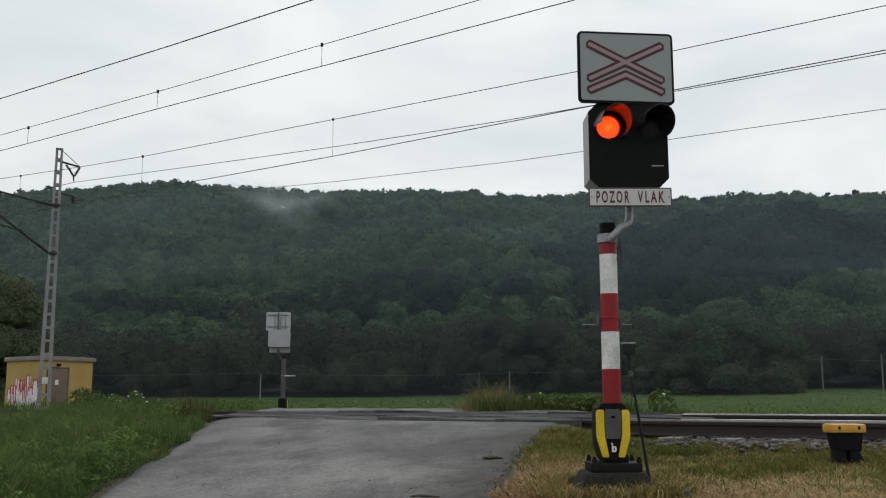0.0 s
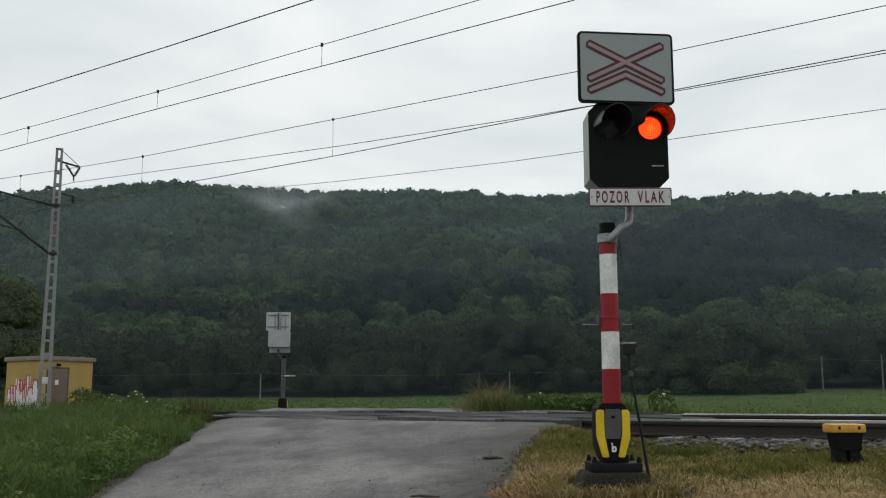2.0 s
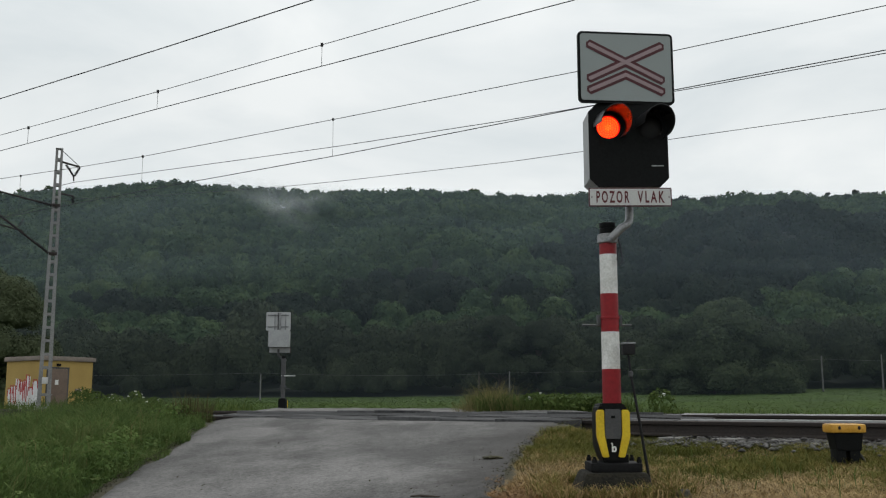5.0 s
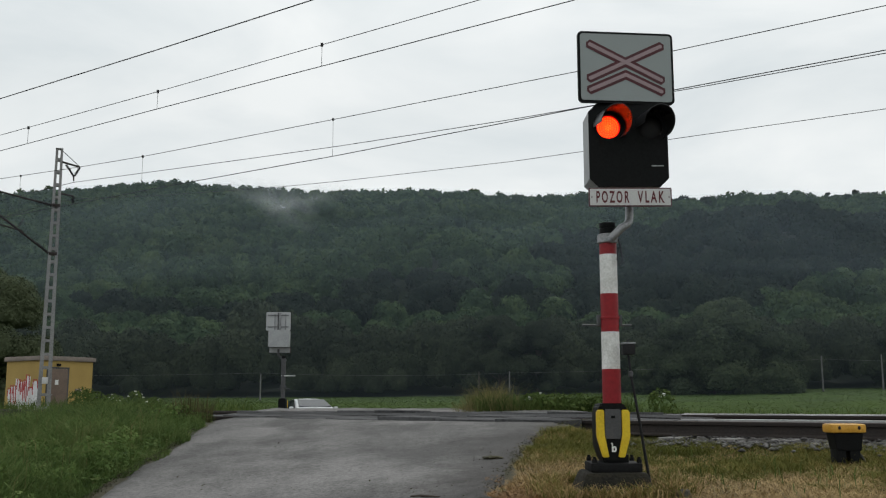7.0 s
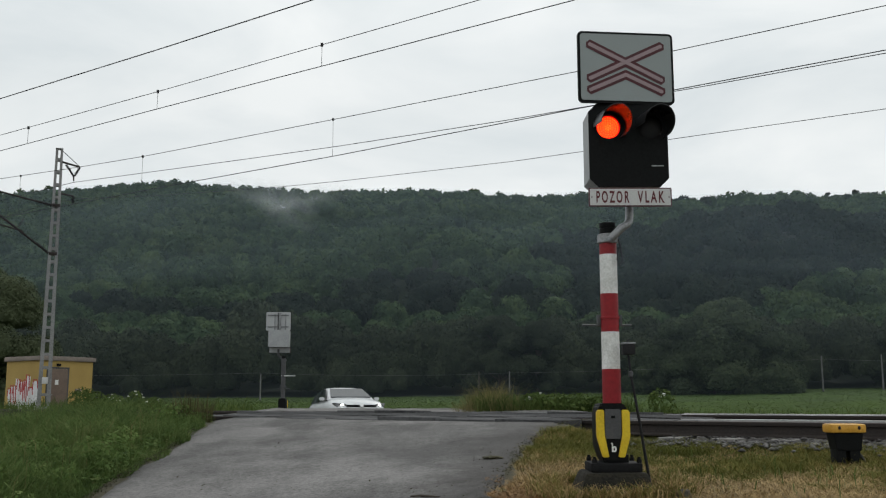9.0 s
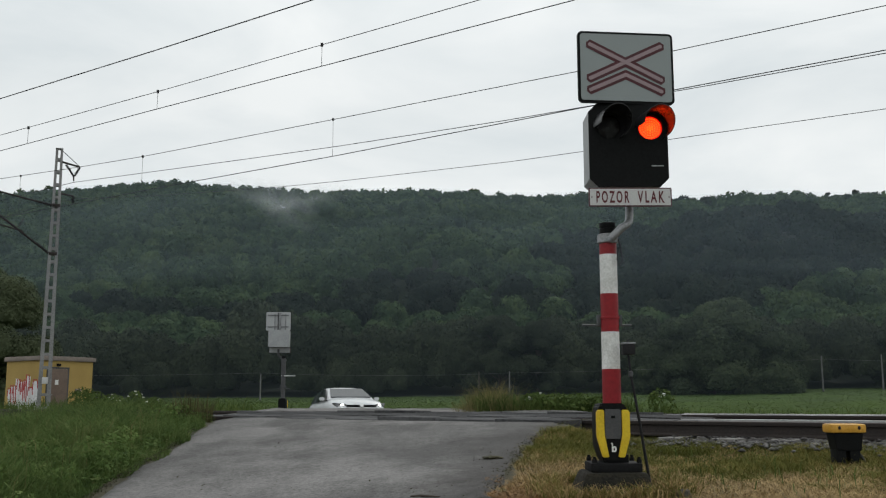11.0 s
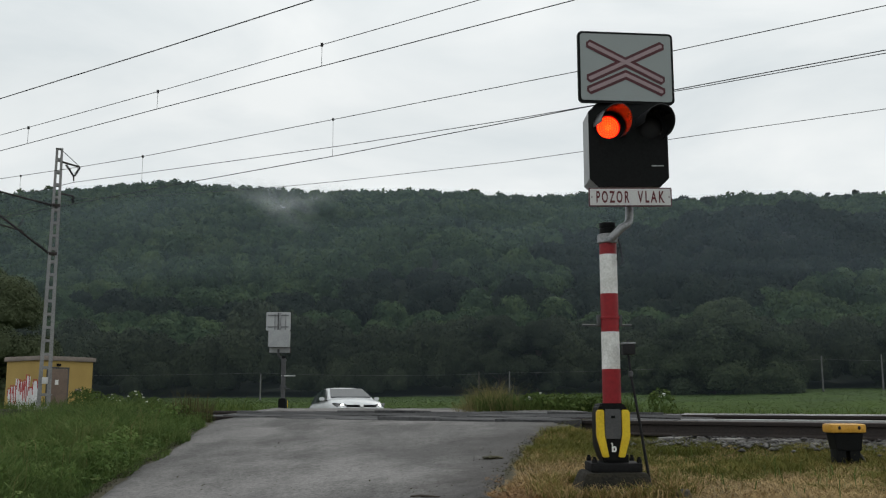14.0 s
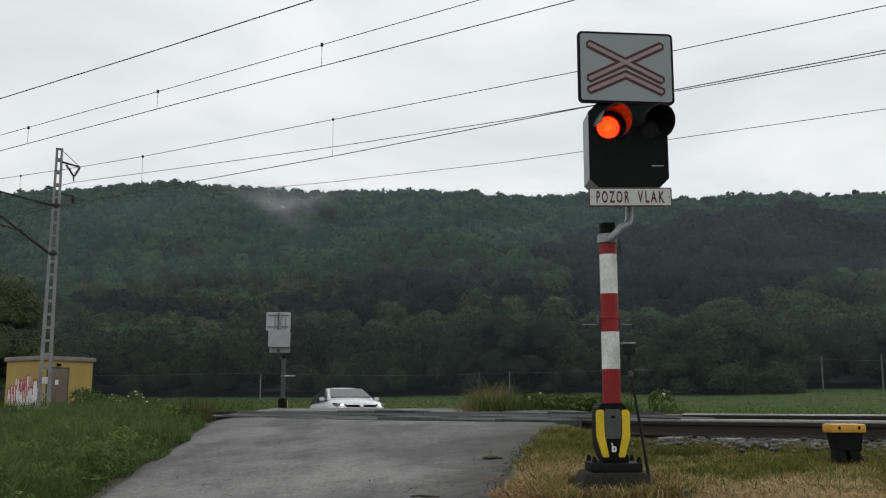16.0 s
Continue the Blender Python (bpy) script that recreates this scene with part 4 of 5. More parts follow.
    for pts in ([(-0.262, 0.181), (0.262, -0.085)], [(-0.262, -0.085), (0.262, 0.181)], [(-0.262, -0.173), (0.0, -0.048), (0.262, -0.173)]):
        bar(pts, 0.0135, SIGNPINK, -0.0285 - 0.0006 * pts[0][1], "crossbar", "pale crossed bar")
    for s in (-0.15, 0.15):
        part("bracket", boxed(0.145 + s - 0.02, 0.145 + s + 0.02, -0.16, -0.13, 2.74, 3.25, 0.004), GALV, top)
    part("mid_post", rod([(0.145, -0.09, 2.75), (0.145, -0.09, 3.28)], 0.028, 12), GALV, top)
    part("plate_back", slab(rounded(-0.145, 0.436, 2.003 + up, 2.133 + up, 0.004), -0.164, -0.160), BACKGREY, top, "pale grey back of the plate")
    # lettered plate
    plate = part("plate_edge", slab(rounded(-0.159, 0.442, 1.998 + up, 2.137 + up, 0.006), -0.178, -0.166), SIGNRED, top, "dark red rim of the lettered plate")
    part("plate_face", slab(rounded(-0.150, 0.433, 2.007 + up, 2.128 + up, 0.004), -0.181, -0.177), PLATE, plate, "white enamel plate")
    for word, left, right in (("POZOR", -0.104, 0.134), ("VLAK", 0.194, 0.388)):
        text = bpy.data.curves.new("word", "FONT")
        text.body, text.size, text.extrude, text.align_x = word, 0.118, 0.001, "LEFT"
        text.space_character, text.offset = 1.45, 0.0028
        words = new("word", text)
        bpy.context.view_layer.update()
        me = bpy.data.meshes.new_from_object(words)
        bpy.data.objects.remove(words)
        me.materials.clear()
        me.materials.append(LETTER)
        x_lo, x_hi = min(v.co.x for v in me.vertices), max(v.co.x for v in me.vertices)
        ob = new("lettering", me)
        ob.parent, ob["label"] = plate, "narrow dark red capitals"
        ob.matrix_local = Matrix.Translation((left, -0.1825, 2.028 + up)) @ pose(0, 0, 0, 90) @ Matrix.Diagonal(((right - left) / (x_hi - x_lo), 1, 1, 1)) @ Matrix.Translation((-x_lo, 0, 0))
    for hx in (-0.136, 0.421):
        part("plate_screw", turned(bmesh.new(), [(0.005, 0.0), (0.005, 0.003), (0.002, 0.004)], 8, Matrix.Translation((hx, -0.181, 2.067 + up)) @ pose(0, 0, 0, 90)), SIGNRED, plate)
    return top


LENSES = ((-0.002, 2.594), (0.305, 2.588))
MASTGREY = DARKGREY
CLEAR = clear_cover("clear_lens_plastic")
MAST_AT = (1.213, 7.05)
MAST_Z = 0.405
signal = crossing_signal("crossing_signal", Matrix.Translation((*MAST_AT, MAST_Z)), "red and white banded crossing signal with black lamp box and boards", True)

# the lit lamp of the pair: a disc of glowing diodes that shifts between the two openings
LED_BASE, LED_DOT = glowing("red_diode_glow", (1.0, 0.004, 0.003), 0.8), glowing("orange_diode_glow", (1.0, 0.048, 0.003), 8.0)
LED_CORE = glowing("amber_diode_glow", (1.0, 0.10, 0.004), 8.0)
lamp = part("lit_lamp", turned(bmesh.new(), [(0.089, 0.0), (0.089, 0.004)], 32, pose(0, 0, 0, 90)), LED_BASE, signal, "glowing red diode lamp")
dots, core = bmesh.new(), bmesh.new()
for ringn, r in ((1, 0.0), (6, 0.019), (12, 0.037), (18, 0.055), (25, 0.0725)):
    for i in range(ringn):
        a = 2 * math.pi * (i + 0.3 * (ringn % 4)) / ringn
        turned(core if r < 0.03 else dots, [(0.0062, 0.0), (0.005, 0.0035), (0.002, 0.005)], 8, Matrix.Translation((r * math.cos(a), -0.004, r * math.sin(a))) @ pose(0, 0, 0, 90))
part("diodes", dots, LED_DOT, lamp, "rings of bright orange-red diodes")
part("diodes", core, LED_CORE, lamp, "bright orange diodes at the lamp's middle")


# ---- the car ----
def hatchback(m):
    """Front towards -y, origin on the ground under the middle."""
    car = empty("hatchback_car", m, "white five-door hatchback car with its headlights on", "car")
    # stations from nose to tail: y, half width, sill height, shoulder height, crown height at the middle
    st = [(-2.13, 0.60, 0.35, 0.56, 0.58), (-2.08, 0.72, 0.24, 0.66, 0.70), (-1.95, 0.82, 0.20, 0.74, 0.80), (-1.70, 0.88, 0.18, 0.80, 0.87), (-1.20, 0.895, 0.18, 0.88, 0.955), (-0.85, 0.895, 0.18, 0.92, 0.99),
          (-0.2, 0.895, 0.18, 0.93, 0.96), (0.6, 0.895, 0.18, 0.95, 0.97), (1.4, 0.89, 0.20, 0.97, 0.98), (1.85, 0.85, 0.26, 0.97, 0.98), (2.05, 0.78, 0.30, 0.93, 0.94), (2.13, 0.70, 0.36, 0.80, 0.80)]
    bm = bmesh.new()
    rings = []
    for y, w, lo, sh, cr in st:
        pts = [(0, cr), (w * 0.35, cr - 0.008), (w * 0.66, cr - 0.028), (w * 0.86, sh), (w * 0.96, sh - 0.09), (w, (lo + sh) / 2 + 0.05), (w * 0.985, lo + 0.16), (w * 0.93, lo), (0, lo)]
        rings.append([bm.verts.new((x, y, z)) for x, z in pts] + [bm.verts.new((-x, y, z)) for x, z in pts[-2:0:-1]])
    k = len(rings[0])
    for a, b in zip(rings, rings[1:]):
        for i in range(k):
            bm.faces.new((a[i], a[(i + 1) % k], b[(i + 1) % k], b[i]))
    bm.faces.new(rings[0]), bm.faces.new(rings[-1][::-1])
    body = part("body", bm, CARPAINT, car, "glossy white bodywork", 50)
    wheels = []
    # cabin
    cab = [(-0.92, 0.74, 0.97, 0.76), (-0.55, 0.72, 1.17, 0.70), (-0.12, 0.69, 1.375, 0.60), (0.25, 0.68, 1.435, 0.57), (0.8, 0.68, 1.45, 0.56), (1.4, 0.67, 1.41, 0.55), (1.75, 0.65, 1.33, 0.53), (2.02, 0.66, 0.98, 0.64)]
    bm = bmesh.new()
    rings = []
    for y, wb, h, wt in cab:
        base = 0.93
        pts = [(0, h + 0.012), (wt * 0.6, h + 0.004), (wt * 0.93, h - 0.015), (wt, h - 0.05 if h > 1.0 else h - 0.01), (max(wb, wt) + 0.06, base), (0, base)]
        rings.append([bm.verts.new((x, y, z)) for x, z in pts] + [bm.verts.new((-x, y, z)) for x, z in pts[-2:0:-1]])
    k = len(rings[0])
    for a, b in zip(rings, rings[1:]):
        for i in range(k):
            bm.faces.new((a[i], a[(i + 1) % k], b[(i + 1) % k], b[i]))
    bm.faces.new(rings[0]), bm.faces.new(rings[-1][::-1])
    part("cabin", bm, CARPAINT, car, "white roof and window pillars", 40)
    def pane(nm, quad, off, lab):
        bm = bmesh.new()
        f = bm.faces.new([bm.verts.new(p) for p in quad])
        bm.normal_update()
        n = f.normal.copy()
        if n.dot(Vector(off)) < 0:
            n = -n
        low = bmesh.ops.extrude_face_region(bm, geom=[f])["geom"]
        bmesh.ops.translate(bm, vec=n * (0.03 if nm == "side_window" else 0.04), verts=[v for v in low if isinstance(v, bmesh.types.BMVert)])
        part(nm, bm, SIDEGLASS if nm == "side_window" else CARGLASS, car, lab)
    pane("windscreen", [(-0.69, -0.84, 1.01), (0.69, -0.84, 1.01), (0.565, -0.20, 1.338), (-0.565, -0.20, 1.338)], (0, -1, 1), "dark windscreen reflecting the sky")
    for s in (-1, 1):
        pane("side_window", [(s * 0.815, -0.74, 0.945), (s * 0.79, 0.35, 0.945), (s * 0.605, 0.35, 1.395), (s * 0.63, -0.06, 1.345)], (s, 0, 0.3), "dark side window")
        pane("side_window", [(s * 0.79, 0.42, 0.945), (s * 0.765, 1.62, 0.98), (s * 0.61, 1.40, 1.335), (s * 0.605, 0.42, 1.395)], (s, 0, 0.3), "dark side window")
        mirror = slab(rounded(-0.085, 0.085, -0.055, 0.055, 0.04), -0.05, 0.05)
        bmesh.ops.bevel(mirror, geom=mirror.edges[:], offset=0.02, segments=2, affect="EDGES")
        bmesh.ops.translate(mirror, vec=(s * 0.95, -0.66, 0.985), verts=mirror.verts[:])
        part("wing_mirror", mirror, CARPAINT, car)
        lampb = slab([(s * 0.46, 0.595), (s * 0.78, 0.60), (s * 0.86, 0.755), (s * 0.50, 0.70)], -2.125, -1.84)
        for v in lampb.verts:
            v.co.y += max(0, (abs(v.co.x) - 0.45)) * 0.42
        hl = part("headlight", lampb, LAMPGLASS, car, "clear headlight unit")
        part("bulb", turned(bmesh.new(), [(0.045, 0.0), (0.050, 0.012), (0.02, 0.02)], 16, Matrix.Translation((s * 0.61, -2.055, 0.655)) @ pose(0, 0, 0, 90)), HEADLIGHT, hl, "lit headlamp")
        for y in (-1.30, 1.32):
            wheel = empty("wheel", Matrix.Identity(4), "", "")
            wheel.parent = car
            wheels.append(wheel)
            wheel.location = (s * 0.80, y, 0.315)
            part("tyre", turned(bmesh.new(), [(0.20, -0.10), (0.29, -0.10), (0.315, -0.07), (0.315, 0.07), (0.29, 0.10), (0.20, 0.10)], 28, pose(0, 0, 0, 0, 90)), RUBBER, wheel, "black tyre")
            part("rim", turned(bmesh.new(), [(0.20, -0.085), (0.17, -0.104), (0.05, -0.107), (0.05, 0.107), (0.17, 0.104), (0.20, 0.085)], 20, pose(0, 0, 0, 0, 90)), GALV, wheel, "alloy rim")
    grille = boxed(-0.48, 0.48, -2.135, -2.02, 0.60, 0.675, 0.01)
    part("grille", grille, BLACK, car, "black radiator grille")
    part("grille_trim", boxed(-0.5, 0.5, -2.142, -2.03, 0.585, 0.595), CHROME, car)
    part("badge", turned(bmesh.new(), [(0.068, 0.0), (0.068, 0.012), (0.05, 0.016)], 20, Matrix.Translation((0, -2.136, 0.645)) @ pose(0, 0, 0, 90)), CHROME, car, "round chrome badge")
    part("lower_intake", boxed(-0.6, 0.6, -2.135, -2.05, 0.28, 0.40, 0.02), BLACK, car)
    part("number_plate", boxed(-0.26, 0.26, -2.15, -2.12, 0.44, 0.55, 0.004), WHITE, car, "white number plate with dark bars")
    for k in range(5):
        part("plate_bar", boxed(-0.2 + k * 0.085, -0.15 + k * 0.085, -2.154, -2.148, 0.465, 0.525), BLACK, car)
    return car, wheels


HEADLIGHT = glowing("headlamp_glow", (1.0, 0.93, 0.82), 40.0)
CAR_END = (-3.36, 33.6)
CAR_WAY = (0.281, -0.960)
car, car_wheels = hatchback(Matrix.Identity(4))


# ---- the signal across the tracks, seen from behind ----
far_signal = crossing_signal("crossing_signal", Matrix.Translation((-4.44, 27.2, 0.24)) @ pose(0, 0, 0, 0, 0, 180), "grey-backed crossing signal on a dark mast across the tracks", False)
bm = bmesh.new()
for zz in (2.87, 3.20):
    box(bm, -0.09, 0.49, -0.135, -0.115, zz, zz + 0.022)
part("stiffener", box(bm, 0.185, 0.215, -0.14, -0.10, 2.8, 3.28), DARKGREY, far_signal, "dark stiffening rails on the back of the board")
part("back_plate", slab(rounded(-0.145, 0.545, 2.78, 3.30, 0.035), -0.155, -0.143), BACKGREY, far_signal, "pale grey back of the sign board")
part("warning_strip", boxed(-0.33, 0.05, -0.02, 0.05, 1.50, 1.525, 0.004), WHITE, far_signal)


# ---- thin black rod with a small box, leaning beside the mast ----
stand = empty("leaning_rod", Matrix.Translation((1.455, 6.93, 0.385)), "thin black rod leaning by the mast under a grey box", "rod")
part("shaft", rod([(0.0, 0, -0.03), (-0.075, 0, 0.5), (-0.122, 0, 0.80), (-0.138, 0, 0.96)], [0.011, 0.010, 0.009, 0.008]), RUBBER, stand)
part("joint", turned(bmesh.new(), [(0.011, 0), (0.016, 0.005), (0.016, 0.035), (0.011, 0.04)], 12, Matrix.Translation((-0.124, 0, 0.80))), DARKGREY, stand)
part("head_box", boxed(-0.182, -0.092, -0.035, 0.035, 0.955, 1.030, 0.008), RUBBER, stand, "small dark grey box")
part("head_top", boxed(-0.186, -0.088, -0.04, 0.04, 1.030, 1.042, 0.003), GALV, stand, "pale lid of the box")
part("knob", turned(bmesh.new(), [(0.010, 0), (0.010, 0.018), (0.004, 0.02)], 10, Matrix.Translation((-0.138, 0, 1.042))), RUBBER, stand)


# ---- black terminal post with a yellow cap beside the track ----
post = empty("terminal_post", Matrix.Translation((3.455, 8.5, 0.424)) @ Matrix.Diagonal((0.84, 1, 1.1, 1)), "black trackside terminal post with an orange-yellow cap", "terminal post")
part("cap", boxed(-0.178, 0.178, -0.11, 0.11, 0.295, 0.365, 0.022), AMBER, post, "worn orange-yellow cap")
for s in (-0.1, 0.1):
    part("screw", turned(bmesh.new(), [(0.014, 0), (0.014, 0.012), (0.006, 0.016)], 8, Matrix.Translation((s, -0.109, 0.335)) @ pose(0, 0, 0, 90)), STEEL, post)
bm = slab([(-0.155, 0.295), (0.155, 0.295), (0.15, 0.27), (0.13, 0.16), (-0.12, 0.16), (-0.145, 0.27)], -0.085, 0.085)
bmesh.ops.bevel(bm, geom=bm.edges[:], offset=0.008, segments=2, affect="EDGES")
part("body", bm, BLACK, post, "black moulded body")
for a, b in ((-0.125, -0.025), (0.015, 0.12)):
    part("leg", boxed(a, b, -0.07, 0.07, -0.08, 0.17, 0.012), BLACK, post)
for k, s in enumerate((0.15, 0.135)):
    part("cable", rod([(0.10, 0.02 - 0.06 * k, 0.16), (s, 0.0 - 0.06 * k, 0.12), (s + 0.06, -0.04 - 0.06 * k, 0.02), (s + 0.07, -0.06, -0.06)], 0.009, 7), CONCRETE if k else RUBBER, post, "grey cable into the ground" if k else "")


# ---- overhead line ----
LINES = (
    ("contact_wire", 11.5, [(-60, 6.5), (5.6, 6.5), (10.3, 6.48), (14.4, 6.47), (19.6, 6.43), (30, 6.4), (80, 6.4)], 0.0075),
    ("carrier_wire", 11.5, [(-60, 7.6), (-20, 7.1), (7.2, 6.88), (10.3, 6.85), (14.4, 6.81), (19.6, 6.79), (30, 6.85), (80, 7.6)], 0.0065),
    ("contact_wire", 15.6, [(-60, 6.35), (2.4, 6.36), (5.3, 6.36), (9.2, 6.34), (13.5, 6.31), (18.9, 6.335), (26.3, 6.32), (80, 6.35)], 0.0085),
    ("carrier_wire", 15.6, [(-60, 7.7), (-20, 7.2), (2.4, 7.07), (7.7, 7.06), (13.6, 7.14), (20.0, 7.24), (22.6, 7.33), (26.5, 7.51), (27.7, 7.55), (50, 7.15), (80, 7.5)], 0.0075),
    ("feeder_wire", 18.9, [(-60, 8.3), (-20, 7.55), (3.1, 7.435), (6.4, 7.45), (11.1, 7.52), (16.3, 7.68), (20.5, 7.86), (27.7, 8.19), (50, 7.6), (80, 8.2)], 0.0085),
    ("earth_wire", 19.1, [(-60, 7.8), (-20, 6.8), (3.1, 6.43), (7.2, 6.50), (9.3, 6.54), (11.2, 6.575), (16.4, 6.79), (18.9, 6.93), (23.9, 7.31), (28.0, 7.7), (50, 6.9), (80, 7.7)], 0.0065),
    ("feeder_wire", 8.8, [(-60, 7.0), (8.0, 6.12), (11.1, 6.09), (15.1, 6.08), (30, 6.3), (80, 7.2)], 0.0085),
)
strung = []
for kind, p, pts, r in LINES:
    ob = part(kind, rod([(*at_track(p, q), z) for q, z in pts], r, 6), WIRE)
    strung.append(tagged(ob, "dark weathered overhead railway wire", "overhead wire", "overhead wires"))
for carrier, p, drops in ((strung[1], 11.5, ((18.56, 6.785, 6.437), (14.4, 6.81, 6.47), (10.3, 6.85, 6.48), (1.0, 6.93, 6.5), (25, 6.82, 6.42))), (strung[3], 15.6, ((20.0, 7.24, 6.34), (13.6, 7.14, 6.31), (0.5, 7.08, 6.34), (25.4, 7.45, 6.33)))):
    for q, a, b in drops:
        part("dropper", rod([(*at_track(p, q), a), (*at_track(p, q), b)], 0.0042, 5), WIRE, carrier)
        part("clip", boxed(-0.02, 0.02, -0.02, 0.02, -0.03, 0.03, 0.004, Matrix.Translation((*at_track(p, q), a))), WIRE, carrier)

# lattice mast with its cantilever on the far side of the tracks
mast = empty("overhead_line_mast", Matrix.Translation((-12.5, 30.74, 0.55)), "tall tapered grey steel ladder mast carrying overhead wires", "catenary mast")
H = 8.62
turn_z = pose(0, 0, 0, 0, 0, 22)
for s in (-1, 1):
    bm = bmesh.new()
    for w0, w1, y0, y1 in ((0.13, 0.075, -0.16, 0.16),):
        a, b = (0.21 if s > 0 else -0.21), (0.11 if s > 0 else -0.11)
        low = [bm.verts.new(turn_z @ Vector((a - s * w0 * k, yy, -0.4))) for k, yy in ((0, y0), (1, y0), (1, y1), (0, y1))]
        up = [bm.verts.new(turn_z @ Vector((b - s * w1 * k, yy * 0.7, H))) for k, yy in ((0, y0), (1, y0), (1, y1), (0, y1))]
        for i in range(4):
            bm.faces.new((low[i], low[(i + 1) % 4], up[(i + 1) % 4], up[i]))
        bm.faces.new(low), bm.faces.new(up)
    part("leg", bm, MASTPAINT, mast, "pale grey tapered steel channel")
zz = 0.25
while zz < H - 0.1:
    w = 0.205 - 0.1 * zz / H
    bm = boxed(-w, w, -0.15 + 0.045 * zz / H, 0.15 - 0.045 * zz / H, zz, zz + 0.085, 0.0, turn_z)
    part("batten", bm, MASTPAINT, mast)
    zz += 0.42
part("cap", boxed(-0.115, 0.115, -0.12, 0.12, H, H + 0.02, 0, turn_z), MASTPAINT, mast)
part("notice", boxed(-0.09, 0.09, -0.185, -0.175, 1.05, 1.25, 0.004, turn_z), PLATE, mast, "small yellow notice plate")
def insulator(a, b, parent):
    a, b = Vector(a), Vector(b)
    prof = []
    n = 7
    for i in range(n):
        prof += [(0.025, (i + 0.1) / n), (0.055, (i + 0.45) / n), (0.025, (i + 0.8) / n)]
    d = b - a
    part("insulator", turned(bmesh.new(), [(r, t * d.length) for r, t in prof], 12, Matrix.Translation(a) @ d.to_track_quat("Z", "Y").to_matrix().to_4x4()), RUBBER, parent, "dark ribbed insulator")
arm = lambda s, z: (-NX * s, -NY * s, z)
part("stay_tube", rod([arm(0.15, 6.74), arm(3.1, 6.95)], 0.028, 8), STEEL, mast)
part("strut_tube", rod([arm(0.15, 5.17), arm(3.1, 6.80)], 0.032, 8), STEEL, mast)
part("registration_tube", rod([arm(1.1, 5.76), arm(3.0, 5.98)], 0.022, 8), STEEL, mast)
part("hanger", rod([arm(1.25, 5.88), arm(1.1, 6.15)], 0.012, 6), STEEL, mast)
insulator(arm(0.16, 6.745), arm(0.62, 6.78), mast)
insulator(arm(0.16, 5.18), arm(0.60, 5.44), mast)
for z in (6.74, 5.17):
    part("bracket", boxed(-0.12, 0.12, -0.16, 0.05, z - 0.05, z + 0.05, 0.01, turn_z), STEEL, mast)
part("top_arm", rod([(0.05, 0, 8.22), (0.62, 0.20, 8.08)], 0.032, 6), STEEL, mast)
part("top_stay", rod([(0.05, 0, 8.62), (0.58, 0.20, 8.12)], 0.012, 6), STEEL, mast)
insulator((0.20, 0.1, 8.14), (0.42, 0.24, 7.78), mast)
insulator((0.62, 0.2, 8.08), (0.44, 0.24, 7.78), mast)
part("wire_clamp", rod([(0.42, 0.24, 7.8), (0.42, 0.24, 7.62)], 0.025, 6), STEEL, mast)
part("low_arm", rod([(0.08, 0, 7.16), (0.48, 0.15, 7.10)], 0.028, 6), STEEL, mast)
insulator((0.48, 0.15, 7.10), (0.48, 0.15, 6.86), mast)


# ---- yellow trackside hut ----
hut_m = Matrix(((NX, -NY, 0, -15.2), (NY, NX, 0, 37.0), (0, 0, 1, 0.28), (0, 0, 0, 1)))
hut = empty("trackside_hut", hut_m, "small yellow rendered hut with flat grey roof and sprayed wall", "hut")
wall = bmesh.new()
for x0, x1, y0, y1 in ((0, 2.25, 0, 0.2), (0, 2.25, 2.1, 2.3), (0, 0.2, 0.2, 2.1), (2.05, 2.25, 0.2, 2.1)):
    box(wall, x0, x1, y0, y1, -0.3, 2.34)
part("wall", wall, STUCCO, hut, "yellow rendered wall", 20)
part("plinth", box(boxed(-0.03, 2.28, -0.03, 2.33, -0.35, 0.22), -0.02, 2.27, -0.02, 2.32, 0.22, 0.225), CONCRETE, hut)
part("roof", boxed(-0.08, 2.33, -0.08, 2.38, 2.33, 2.50, 0.015), ROOFING, hut, "flat grey-brown roof slab")
door = part("door", boxed(0.28, 1.12, -0.035, 0.02, 0.12, 2.02, 0.006), DOORPAINT, hut, "brown metal door")
part("door_frame", slab([(0.22, 0.1), (0.28, 0.1), (0.28, 2.03), (1.12, 2.03), (1.12, 0.1), (1.18, 0.1), (1.18, 2.09), (0.22, 2.09)], -0.03, 0.01), DARKGREY, door)
part("door_handle", boxed(0.36, 0.48, -0.07, -0.035, 1.02, 1.05, 0.006), GALV, door)
part("door_notice", boxed(0.58, 0.72, -0.042, -0.034, 1.42, 1.60), WHITE, door, "small white notice")
part("vent", boxed(1.5, 1.76, -0.05, 0.0, 1.12, 1.28, 0.02), ROOFING, hut, "small wall vent")
part("lamp", boxed(0.62, 0.78, -0.08, 0.0, 2.13, 2.22, 0.015), BLACK, hut)
rs = np.random.RandomState(4)
y = 0.25
